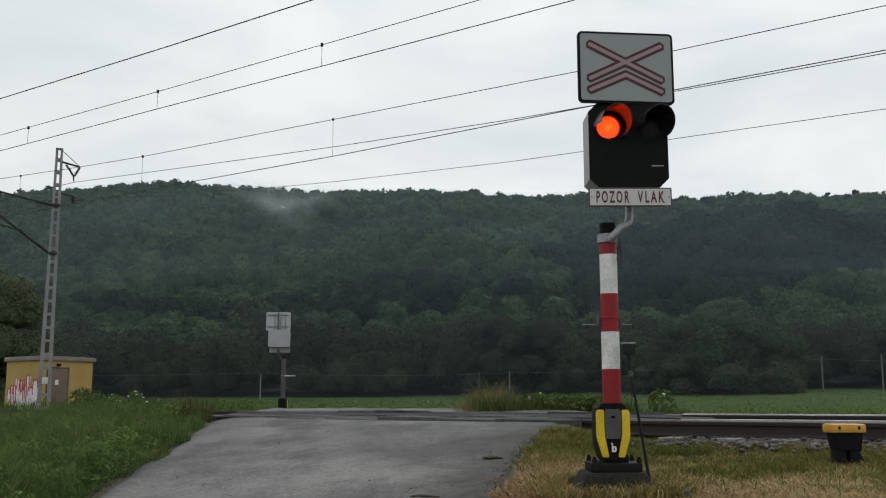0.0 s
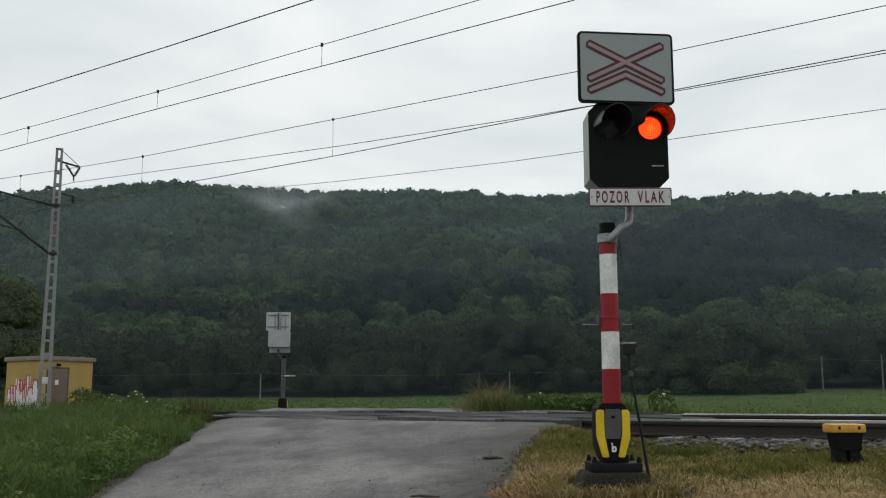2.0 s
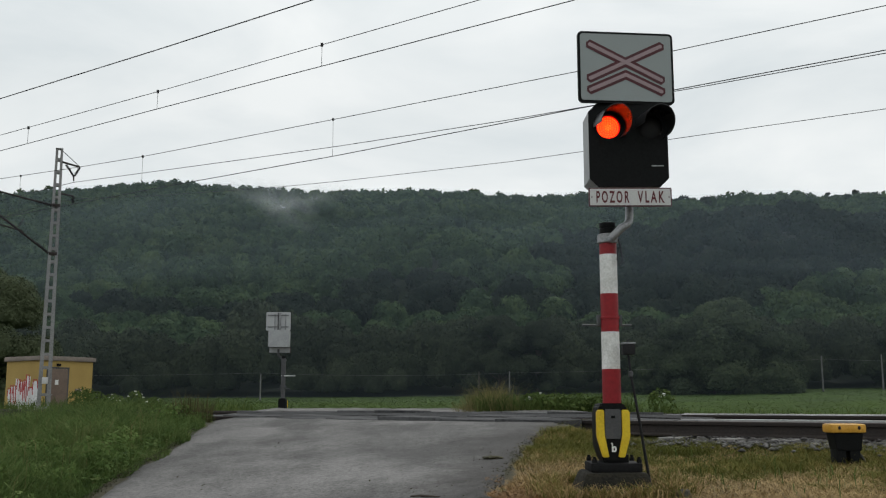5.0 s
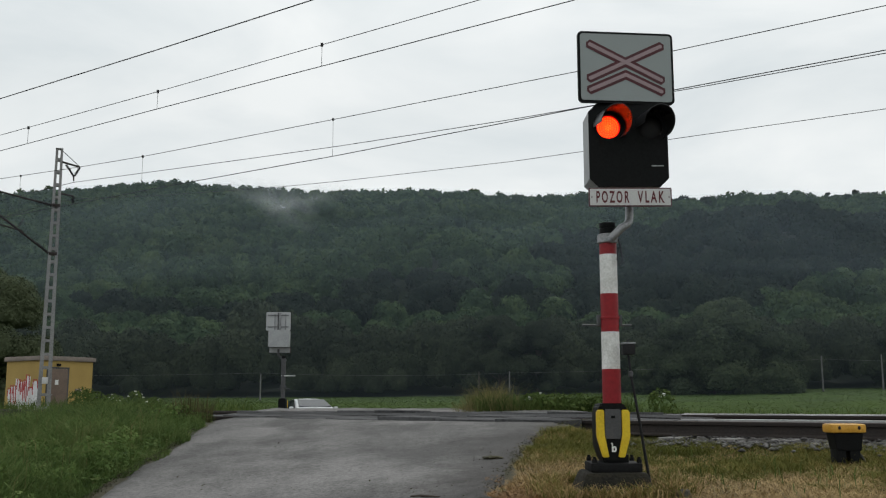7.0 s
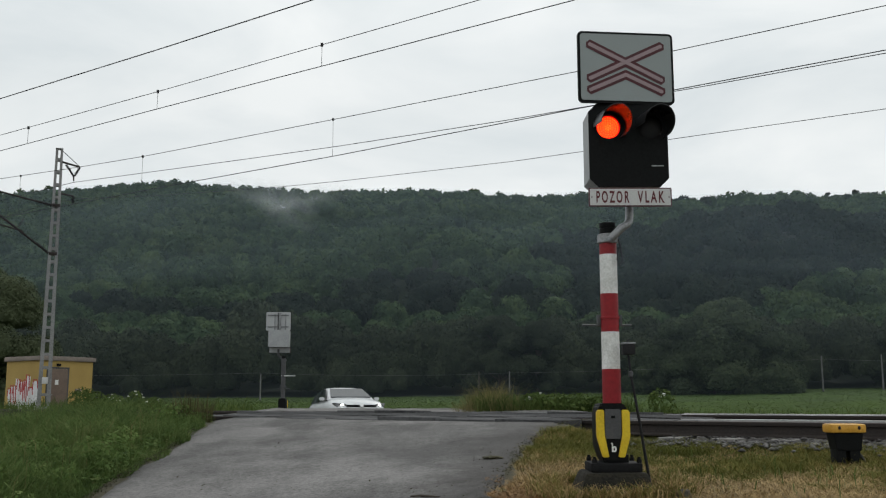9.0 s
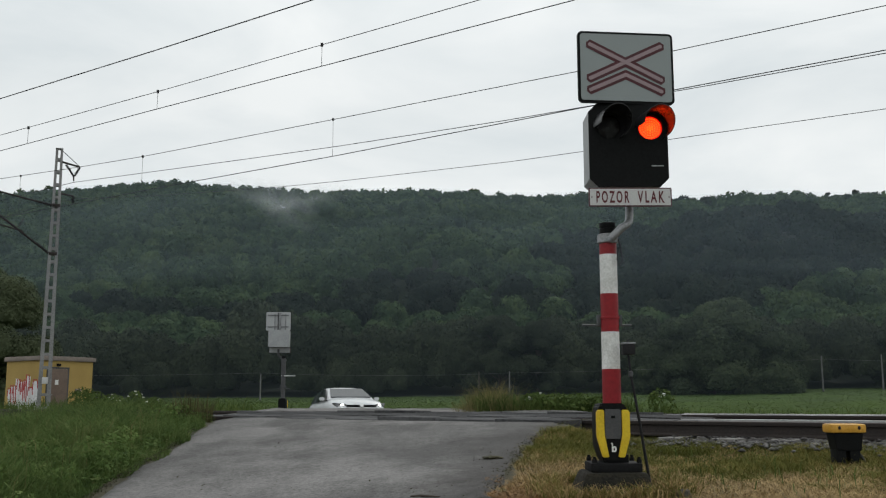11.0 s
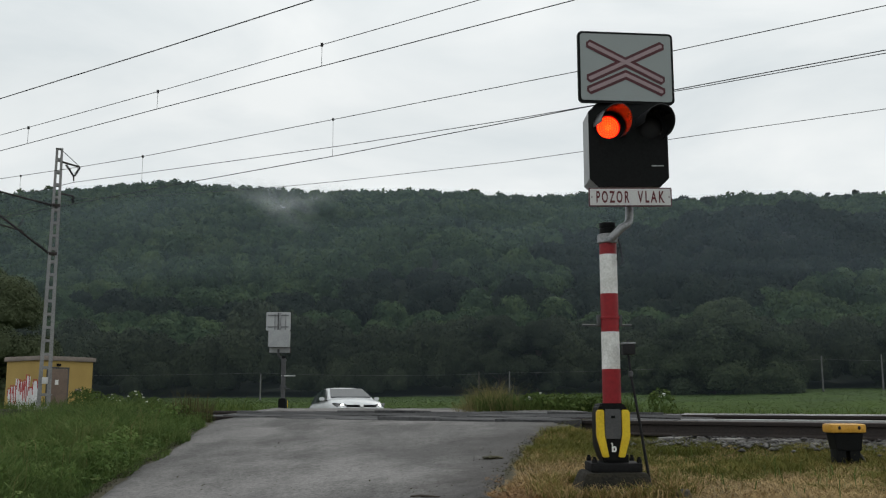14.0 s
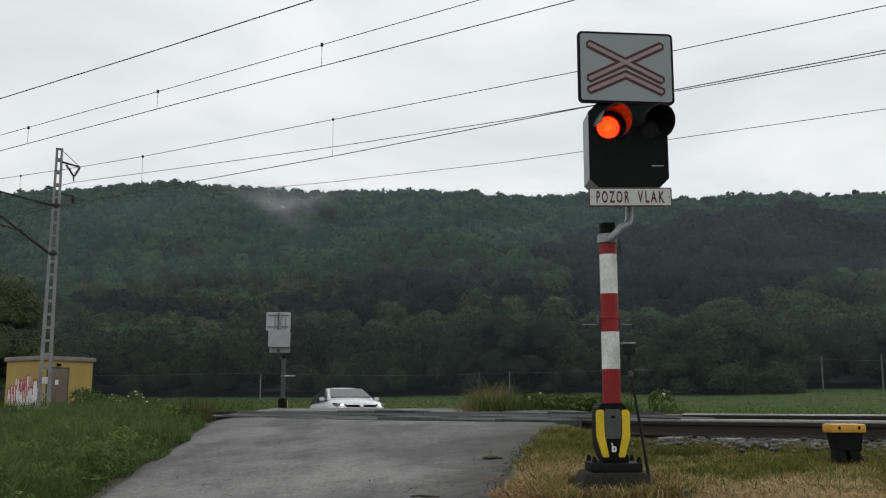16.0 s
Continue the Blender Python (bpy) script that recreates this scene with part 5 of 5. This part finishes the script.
while y < 2.1:
    w, h = rs.uniform(0.10, 0.2), rs.uniform(1.0, 1.55)
    z = rs.uniform(0.08, 0.25)
    strokes = rod([(-0.004, y + w * 0.2, z), (-0.004, y + w * rs.uniform(-0.5, 0.6), z + h * 0.5), (-0.004, y + w * rs.uniform(-0.2, 0.9), z + h)], [w * 0.8, w * 0.95, w * 0.8], 8)
    for v in strokes.verts:
        v.co.x = -0.006 + (v.co.x + 0.004) * 0.05
    part("sprayed_stroke", strokes, SPRAYWHITE, hut, "white spray paint stroke")
    if rs.rand() < 0.75:
        strokes = rod([(-0.01, y - w * 0.5, z + h * rs.uniform(0.4, 0.8)), (-0.01, y - w * 0.2, z + h * 1.03), (-0.01, y + w, z + h * 1.05), (-0.01, y + w * 1.2, z + h * 0.75)], 0.03, 6)
        for v in strokes.verts:
            v.co.x = -0.016 + (v.co.x + 0.01) * 0.05
        part("sprayed_outline", strokes, SPRAYRED, hut, "red spray paint outline")
    y += w * 1.05


# ---- power line poles in the field ----
wood = part("power_pole", rod([(0, 0, -0.5), (0, 0, 6.9)], [0.17, 0.12], 10), POLEWOOD)
tagged(wood, "grey wooden power pole standing in the field", "power pole", "power poles")
wood.matrix_world = Matrix.Translation((73.7, 190, float(land(73.7, 190))))
for x, y in ((12.9, 190), (-35.4, 190), (85.4, 190)):
    copy_thing(wood, Matrix.Translation((x, y, float(land(x, y)) - (1.8 if x < 73 else 0))))
old_pole = part("power_pole", rod([(0, 0, -0.5), (0, 0, 5.2)], [0.17, 0.12], 10), BARK)
old_pole.matrix_world = Matrix.Translation((7.2, 196, float(land(7.2, 196))))
tagged(old_pole, "dark stained wooden power pole before the trees", "power pole", "power poles")
def hang(a, b, sag):
    return [tuple(Vector(a).lerp(Vector(b), t) - Vector((0, 0, sag * 4 * t * (1 - t)))) for t in np.linspace(0, 1, 9)]
for a, b in (((-120, 190, 6.6), (-35.4, 190, 6.8)), ((-35.4, 190, 6.8), (12.9, 190, 6.8)), ((12.9, 190, 6.8), (73.7, 190, 9.5)), ((73.7, 190, 9.5), (130, 190, 9.3))):
    tagged(part("power_line", rod(hang(a, b, 0.5), 0.020, 5), POLEWOOD), "thin grey power line over the field", "power line", "power lines")


# ---- grass, straw and weeds ----
def inside_view(x, y, slack=0.6):
    return (np.abs(x) < 0.475 * y + slack)


rs = np.random.RandomState(21)
x, y = rs.uniform(-9.6, -2.2, 330000), rs.uniform(6.2, 19.5, 330000)
rim = np.interp(y, ROAD_Y, ROAD_L) + 0.05 + 0.14 * waves(x * 0 + 1, y, 1.1, 3)
s = inside_view(x, y) & (x < rim) & (across(x, y) < 9.75) & (rs.rand(len(x)) < np.clip(1.5 - y / 16, 0.35, 1))
x, y, rim = x[s], y[s], rim[s]
gap = np.clip((rim - x) / 0.9, 0.0, 1)
tuft = (1 + 0.45 * waves(x, y, 1.5, 6)) * (1 + 0.42 * ease((across(x, y) - 6.8) / 1.6) * ease((x + 7.6) / 2.2))
blades("meadow_grass", x, y, cut_land(x, y) - 0.01, (0.07 + 0.27 * gap) * tuft * rs.uniform(0.5, 1.25, len(x)), rs.uniform(0.004, 0.011, len(x)), 1.35, MEADOW, "long wet green grass on the bank beside the lane", "grass", 3)
# seeding stalks over the meadow
x, y = rs.uniform(-9.6, -2.9, 1500), rs.uniform(7, 18.5, 1500)
s = inside_view(x, y) & (x < np.interp(y, ROAD_Y, ROAD_L) - 0.25) & (across(x, y) < 9.6)
x, y = x[s], y[s]
blades("grass_stalks", x, y, cut_land(x, y), rs.uniform(0.32, 0.62, len(x)), rs.uniform(0.004, 0.007, len(x)), 0.35, DRYGRASS, "pale seeding grass stalks above the meadow", "grass", 4)
# dry dock stalks where the bank meets the tracks
x, y = rs.normal(-3.70, 0.17, 260), rs.normal(14.7, 0.28, 260)
s = x < np.interp(y, ROAD_Y, ROAD_L)
x, y = x[s], y[s]
blades("dock_stalks", x, y, cut_land(x, y), rs.uniform(0.25, 0.68, len(x)), rs.uniform(0.006, 0.016, len(x)), 0.45, DOCK, "brownish seeding dock stalks at the end of the bank", "weeds", 14)
# dead stems and crumbs along both edges of the lane
y = rs.uniform(6.4, 13.0, 3000)
left_edge = rs.rand(len(y)) < 0.6
x = np.where(left_edge, np.interp(y, ROAD_Y, ROAD_L) + np.abs(rs.normal(0.0, 0.05, len(y))), np.interp(y, ROAD_Y, ROAD_R) - np.abs(rs.normal(0, 0.06, len(y))))
blades("edge_litter", x, y, road_z(x, y) + 0.004, rs.uniform(0.004, 0.014, len(x)), rs.uniform(0.004, 0.012, len(x)), 4.0, EARTH, "dark dead stems and crumbs along the lane's edges", "litter", 17)
# herbs and broad leaves mixed into the meadow
x, y = rs.uniform(-9.0, -2.9, 480), rs.uniform(7.0, 17.5, 480)
s = inside_view(x, y, 0.3) & (x < np.interp(y, ROAD_Y, ROAD_L) - 0.12) & (across(x, y) < 9.5)
x, y = x[s], y[s]
R = rs.uniform(0.07, 0.20, len(x))
V, F = plant_crowns([crown_shape(130, 0.10, 200 + k, 1.0, 7, 3, False) for k in range(5)], x, y, cut_land(x, y) + rs.uniform(0.06, 0.26, len(x)), R, R * 0.9, rs)
tagged(array_mesh("meadow_herbs", V, F, HERB), "leafy herbs standing in the long grass", "herbs", kind="stuff")
x, y = rs.uniform(-9.0, -2.8, 16000), rs.uniform(6.6, 17.5, 16000)
s = inside_view(x, y, 0.3) & (x < np.interp(y, ROAD_Y, ROAD_L)) & (across(x, y) < 9.6) & (waves(x, y, 1.9, 44) > -0.1)
x, y = x[s], y[s]
blades("trailing_grass", x, y, cut_land(x, y) + 0.02, rs.uniform(0.14, 0.36, len(x)), rs.uniform(0.006, 0.013, len(x)), 2.3, HERB, "pale wet grass blades bent over the bank", "grass", 16, 0.6)
# verge by the signal: short turf, greener near the tracks
x, y = rs.uniform(0.1, 6.4, 300000), rs.uniform(5.6, 13.5, 300000)
rim = np.interp(y, ROAD_Y, ROAD_R) + 0.12 * waves(x * 0 + 2, y, 0.9, 13)
s = inside_view(x, y) & (x > rim) & (across(x, y) < 9.8) & ((y > 7.25) | (x > 1.0) | (rs.rand(len(x)) < 0.25)) & ((np.maximum(np.abs(x - MAST_AT[0]), np.abs(y - MAST_AT[1])) > 0.19))
x, y = x[s], y[s]
lush = ease((across(x, y) - 6.6) / 2.2)
green = rs.rand(len(x)) < 0.26 + 0.48 * lush + 0.50 * waves(x, y, 1.1, 25)
tall = (0.026 + 0.040 * lush) * rs.uniform(0.5, 1.5, len(x)) * (1 + 0.5 * waves(x, y, 0.8, 15)) * (1 + 0.6 * waves(x, y, 0.4, 16))
z = cut_land(x, y) - 0.005
blades("verge_turf", x[green], y[green], z[green], tall[green], rs.uniform(0.003, 0.007, green.sum()), 1.9, TURF, "short yellow-green turf on the verge", "grass", 5)
g = ~green
blades("cut_straw", x[g], y[g], z[g] + 0.01, rs.uniform(0.010, 0.048, g.sum()), rs.uniform(0.003, 0.006, g.sum()), 3.8, STRAW, "yellow-brown mown straw lying on the verge", "straw", 6)
# mown straw spilled on the edge of the lane
x, y = rs.normal(0.62, 0.22, 11000), rs.normal(6.78, 0.26, 11000)
s = (x > 0.38 + 0.08 * np.sin(y * 9)) & (x < 1.05)
x, y = x[s], y[s]
blades("spilled_straw", x, y, np.maximum(cut_land(x, y), road_z(x, y) * (x < np.interp(y, ROAD_Y, ROAD_R)) - 9 * (x >= np.interp(y, ROAD_Y, ROAD_R))) + 0.02, rs.uniform(0.008, 0.026, len(x)), rs.uniform(0.003, 0.007, len(x)), 5.5, REDSTRAW, "reddish-brown straw spilled over the lane's edge", "straw", 7)
# grass and straw grown up round the concrete foundation
a_, r_ = rs.rand(7000) * 6.28, np.abs(rs.normal(0.0, 0.10, 7000))
x, y = MAST_AT[0] - 0.03 + np.sign(np.cos(a_)) * np.minimum(0.36, 0.48 * np.abs(np.cos(a_))) + r_ * np.cos(a_), MAST_AT[1] - 0.02 + np.sign(np.sin(a_)) * np.minimum(0.34, 0.46 * np.abs(np.sin(a_))) + r_ * np.sin(a_)
for k, (mat, lean, label, kind) in enumerate(((TURF, 1.0, "grass grown up against the signal's foundation", "grass"), (STRAW, 1.6, "dry stems leaning on the signal's foundation", "straw"))):
    blades("foundation_" + kind, x[k::2], y[k::2], cut_land(x[k::2], y[k::2]) - 0.01, rs.uniform(0.03, 0.17, len(x[k::2])), rs.uniform(0.004, 0.008, len(x[k::2])), lean, mat, label, kind, 30 + k)
# taller green blades by the verge
x, y = rs.uniform(1.9, 6.0, 260), rs.uniform(6.0, 10.5, 260)
s = inside_view(x, y) & (across(x, y) < 9.3)
x, y = x[s], y[s]
blades("verge_tufts", x, y, cut_land(x, y), rs.uniform(0.08, 0.20, len(x)), rs.uniform(0.005, 0.010, len(x)), 0.5, MEADOW, "single taller blades of green grass on the verge", "grass", 8)
# far side: dry tall grass and weeds behind the tracks
x, y = rs.normal(1.10, 0.42, 3600), rs.normal(21.0, 0.5, 3600)
blades("tall_dry_grass", x, y, land(x, y), rs.uniform(0.25, 1.0, len(x)) * np.exp(-((x - 1.05) / 0.9) ** 2) * (1 + 0.35 * waves(x, y, 0.5, 61)), rs.uniform(0.005, 0.011, len(x)), 0.75, DRYGRASS, "clump of tall dry yellowish grass beyond the tracks", "grass", 9)
x, y = np.concatenate([rs.uniform(0.5, 5.2, 4200), rs.uniform(4.0, 12.5, 3500)]), np.concatenate([rs.uniform(20.2, 21.6, 4200), rs.uniform(17.0, 22.5, 3500)])
s = across(x, y) > 17.9
x, y = x[s], y[s]
x2, y2 = rs.uniform(0.7, 3.9, 3200), rs.uniform(20.0, 21.2, 3200)
blades("track_weeds", x2, y2, land(x2, y2), rs.uniform(0.30, 0.72, len(x2)) * (1 + 0.25 * waves(x2, y2, 0.7, 51)), rs.uniform(0.012, 0.03, len(x2)), 0.8, WEED, "rank green weeds in a strip beyond the tracks", "weeds", 18)
blades("far_verge_grass", x, y, land(x, y), rs.uniform(0.18, 0.5, len(x)), rs.uniform(0.010, 0.022, len(x)), 0.7, WEED, "rough green grass beyond the tracks", "grass", 10)
x, y = rs.uniform(-22, -5.2, 26000), rs.uniform(22, 46, 26000)
s = (across(x, y) > 17.9) & (across(x, y) < 25) & inside_view(x, y, 2) & ~((np.abs(NX * (x + 15.2) + NY * (y - 37) - 1.3) < 1.5) & (np.abs(-NY * (x + 15.2) + NX * (y - 37) - 1.15) < 1.4)) & (x < np.interp(y, ROAD_Y, ROAD_L) - 0.4)
x, y = x[s], y[s]
blades("far_bank_grass", x, y, land(x, y), rs.uniform(0.3, 0.75, len(x)), rs.uniform(0.015, 0.03, len(x)), 0.6, WEED, "rough grass round the trackside hut", "grass", 12)


def weed(x, y, height, spread, mat, label, seed, leaves=260, heads=0, size=0.12):
    """A bushy weed: stems, leaf tufts and, on some, pale flower heads."""
    rs = np.random.RandomState(seed)
    z = float(cut_land(x, y))
    top = empty("weed", Matrix.Translation((x, y, z - 0.01)), label, "weed", "weeds by the tracks")
    tips = []
    for k in range(7):
        a, r = rs.rand() * 6.28, spread * rs.uniform(0.2, 0.8)
        tip = (math.cos(a) * r, math.sin(a) * r, height * rs.uniform(0.7, 1.0))
        tips.append(tip)
        part("stem", rod([(0, 0, 0), (tip[0] * 0.4, tip[1] * 0.4, tip[2] * 0.55), tip], [0.008, 0.006, 0.003], 5), mat, top)
    q = crown_shape(leaves, size, seed, 1.0, 9)
    q[..., :2] *= spread
    q[..., 2] = np.clip(q[..., 2] * height * 0.5 + height * 0.52, 0.02, None)
    ob = array_mesh("leaves", q.reshape(-1, 3), np.arange(leaves * 4).reshape(-1, 4), mat)
    ob.parent = top
    for k in range(heads):
        tip = tips[k % 7]
        part("flower_head", turned(bmesh.new(), [(0.012, 0), (0.04, 0.012), (0.03, 0.03), (0.006, 0.036)], 9, Matrix.Translation(tip)), PETAL, top, "white flower head")
    return top


for k, (x, y, h, w, mat, heads) in enumerate(((1.9, 20.6, 0.62, 0.35, WEED, 5), (2.35, 20.4, 0.60, 0.4, WEED, 0), (2.8, 20.2, 0.62, 0.42, WEED, 0), (3.2, 19.9, 0.58, 0.34, WEED, 0), (0.55, 21.3, 0.22, 0.25, WEED, 5), (1.65, 20.9, 0.38, 0.3, WEED, 4), (4.3, 19.3, 0.66, 0.3, WEED, 3), (6.5, 18.6, 0.28, 0.3, WEED, 0),
                                              (-3.8, 14.2, 0.34, 0.2, WEED, 0), (-4.2, 14.0, 0.36, 0.22, WEED, 0), (-3.62, 14.75, 0.20, 0.20, WEED, 0), (-3.95, 15.0, 0.26, 0.25, WEED, 0), (-3.52, 14.45, 0.14, 0.16, WEED, 0))):
    weed(x, y, h, w, mat, "bushy green weed beside the railway" if mat is WEED else "brownish seeding dock plant beside the lane", 60 + k, 260, heads)
for k, (x, y, h, w, heads) in enumerate(((-11.2, 31.0, 0.85, 0.35, 0), (-10.2, 30.4, 0.72, 0.4, 6), (-9.2, 29.4, 0.78, 0.32, 6), (-11.9, 33.5, 0.95, 0.5, 0), (-8.4, 28.6, 0.60, 0.3, 4), (-11.6, 31.4, 0.95, 0.4, 0))):
    weed(x, y, h, w, WEED, "tall rank weed with pale heads beyond the tracks", 80 + k, 420, heads, 0.09)
# broad leaves low along the lane's left edge
for k in range(16):
    y = 8.6 + k * 0.42
    weed(float(np.interp(y, ROAD_Y, ROAD_L)) - 0.10 - 0.12 * random.random(), y, 0.10 + 0.08 * random.random(), 0.13, MEADOW, "low leafy plant at the edge of the lane", 100 + k, 90, 0, 0.2)

# crop in the field: low leafy tufts
x, y = rs.uniform(-70, 90, 40000), 45 + 162 * rs.rand(40000) ** 0.8
s = inside_view(x, y, 3) & (across(x, y) > 32) & ~((x > np.interp(y, ROAD_Y, ROAD_L) - 1) & (x < np.interp(y, ROAD_Y, ROAD_R) + 1) & (y < 125))
x, y = x[s], y[s]
q = crown_shape(4, 0.6, 90, 0.45, 3)
V = q[None] * (0.17 * rs.uniform(0.6, 1.3, len(x)))[:, None, None, None] + np.stack([x, y, land(x, y) + 0.10], -1)[:, None, None]
tagged(array_mesh("field_crop", V.reshape(-1, 3), np.arange(len(x) * 16).reshape(-1, 4), CROP), "low green leafy crop covering the field", "crop", kind="stuff")

# litter on the lane
stick = part("stick", rod([(-0.10, 0, 0.008), (-0.03, 0.02, 0.012), (0.04, -0.005, 0.012), (0.11, 0.005, 0.008)], [0.006, 0.009, 0.008, 0.004], 7), BARK)
stick.matrix_world = Matrix.Translation((-0.13, 6.95, float(road_z(-0.13, 6.95)) + 0.004)) @ pose(0, 0, 0, 0, 0, -8)
tagged(stick, "short brown stick lying on the asphalt lane", "stick")
bm = bmesh.new()
bmesh.ops.create_icosphere(bm, subdivisions=3, radius=1)
for v in bm.verts:
    v.co = Vector((v.co.x * 0.12, v.co.y * 0.09, v.co.z * 0.07)) * (1 + 0.25 * noise.noise(v.co * 1.7))
rock = part("rock", bm, CONCRETE)
rock.matrix_world = Matrix.Translation((1.60, 6.62, float(cut_land(1.6, 6.62)) + 0.02)) @ Matrix.Diagonal((0.46, 0.6, 0.62, 1))
tagged(rock, "grey rock lying in the mown verge", "rock")
x, y = np.concatenate([rs.normal(0.05, 0.25, 60), rs.uniform(-2.6, 0.6, 120), rs.normal(0.5, 0.2, 50)]), np.concatenate([rs.normal(7.4, 0.5, 60), rs.uniform(6.8, 11, 120), rs.normal(8.8, 0.4, 50)])
s = (x < np.interp(y, ROAD_Y, ROAD_R)) & (x > np.interp(y, ROAD_Y, ROAD_L))
stones("grit", np.stack([x[s], y[s], road_z(x[s], y[s]) + 0.003], -1), rs.uniform(0.003, 0.009, s.sum()), EARTH, "dark grit and crumbs on the asphalt", "grit")
heap = bmesh.new()
bmesh.ops.create_icosphere(heap, subdivisions=3, radius=1)
for v in heap.verts:
    v.co = Vector((v.co.x * 0.09, v.co.y * 0.06, max(-0.01, v.co.z * 0.018))) * (1 + 0.35 * noise.noise(v.co * 2.3))
clod = part("clod", heap, EARTH)
clod.matrix_world = Matrix.Translation((0.44, 8.75, float(road_z(0.44, 8.75)) + 0.004))
tagged(clod, "dark clod of earth on the asphalt", "clod")


# ---- mist ----
def wisp(px, py, pz, w, h, tilt, density, seed):
    bm = bmesh.new()
    bmesh.ops.create_grid(bm, x_segments=14, y_segments=10, size=1.0)
    for v in bm.verts:
        x, y = v.co.x, v.co.y
        v.co = Vector((x, 0.25 * noise.noise((x * 1.5, y * 1.5, seed)) + 0.3 * x * x, y))
    ob = part("mist_wisp", bm, vapour("wisp_vapour", density, 1.6), None)
    ob.matrix_world = Matrix.Translation((px, py, pz)) @ pose(0, 0, 0, 0, tilt, 0) @ Matrix.Diagonal((w, 12, h, 1))
    return tagged(ob, "torn wisp of white mist drifting off the wooded slope", "mist", "mist wisps", "stuff")


wisp(-77, 460, 96, 21, 11, 35, 0.46, 1)
wisp(-88, 468, 103, 30, 8, 16, 0.26, 2)
wisp(-64, 472, 102, 24, 7, -10, 0.30, 3)

# veil: added sheet imitating haze, rising evenly from the field to the crest
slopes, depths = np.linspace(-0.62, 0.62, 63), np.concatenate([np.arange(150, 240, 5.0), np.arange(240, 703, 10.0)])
# laid out by bearing and elevation as the camera sees them
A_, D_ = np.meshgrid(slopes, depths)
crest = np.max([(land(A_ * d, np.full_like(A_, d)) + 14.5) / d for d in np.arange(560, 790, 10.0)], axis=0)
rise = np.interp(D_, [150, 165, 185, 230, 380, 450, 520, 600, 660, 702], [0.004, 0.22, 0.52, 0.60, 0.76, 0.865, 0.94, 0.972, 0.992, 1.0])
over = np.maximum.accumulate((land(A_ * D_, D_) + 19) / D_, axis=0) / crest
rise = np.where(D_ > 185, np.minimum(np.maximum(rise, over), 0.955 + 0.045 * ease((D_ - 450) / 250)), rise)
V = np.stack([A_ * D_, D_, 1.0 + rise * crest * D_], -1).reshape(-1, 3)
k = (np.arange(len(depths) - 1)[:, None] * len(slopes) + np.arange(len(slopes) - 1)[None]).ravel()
veil = array_mesh("haze_sheet", V, np.stack([k, k + 1, k + len(slopes) + 1, k + len(slopes)], -1), HAZE, True)
tagged(veil, "see-through sheet imitating haze before the wooded slope", "mist", kind="stuff")


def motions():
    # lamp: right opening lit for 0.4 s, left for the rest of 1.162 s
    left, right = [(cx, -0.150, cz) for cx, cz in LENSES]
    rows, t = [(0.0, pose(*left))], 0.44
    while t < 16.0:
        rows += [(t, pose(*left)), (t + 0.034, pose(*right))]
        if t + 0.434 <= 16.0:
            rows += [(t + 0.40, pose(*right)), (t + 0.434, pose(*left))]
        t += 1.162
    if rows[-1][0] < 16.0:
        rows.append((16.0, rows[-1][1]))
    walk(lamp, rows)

    # car: metres left to its halt
    left_to_go = [(0.0, 78.0), (2.0, 58.0), (4.0, 37.5), (5.5, 22.8), (6.3, 14.0), (6.7, 10.7), (7.1, 7.0), (7.5, 3.9), (7.9, 1.9), (8.3, 1.0), (8.6, 0.3), (8.9, 0.0), (12.0, 0.0), (16.0, 0.0)]
    rows = []
    for t, s in left_to_go:
        x, y = CAR_END[0] - CAR_WAY[0] * s, CAR_END[1] - CAR_WAY[1] * s
        z = float(road_z(x, y)) + 0.025
        rows.append((t, Matrix.Translation((x, y, z)) @ pose(0, 0, 0, 0, 0, 20.8 + 3.2 * min(1.0, s / 4.0)) @ pose(0, 0, 0, -4.6 if s < 30 else -0.4)))
    walk(car, rows)
    # wheels roll as far as the car has gone
    for wheel in car_wheels:
        place = tuple(wheel.location)
        turns = []
        for k in range(0, 268):
            gone = 78.0 - np.interp(k / 30, [a for a, _ in left_to_go], [b for _, b in left_to_go])
            turns.append((k / 30, pose(*place, math.degrees(gone / 0.315))))
        turns.append((16.0, turns[-1][1]))
        walk(wheel, turns)


motions()
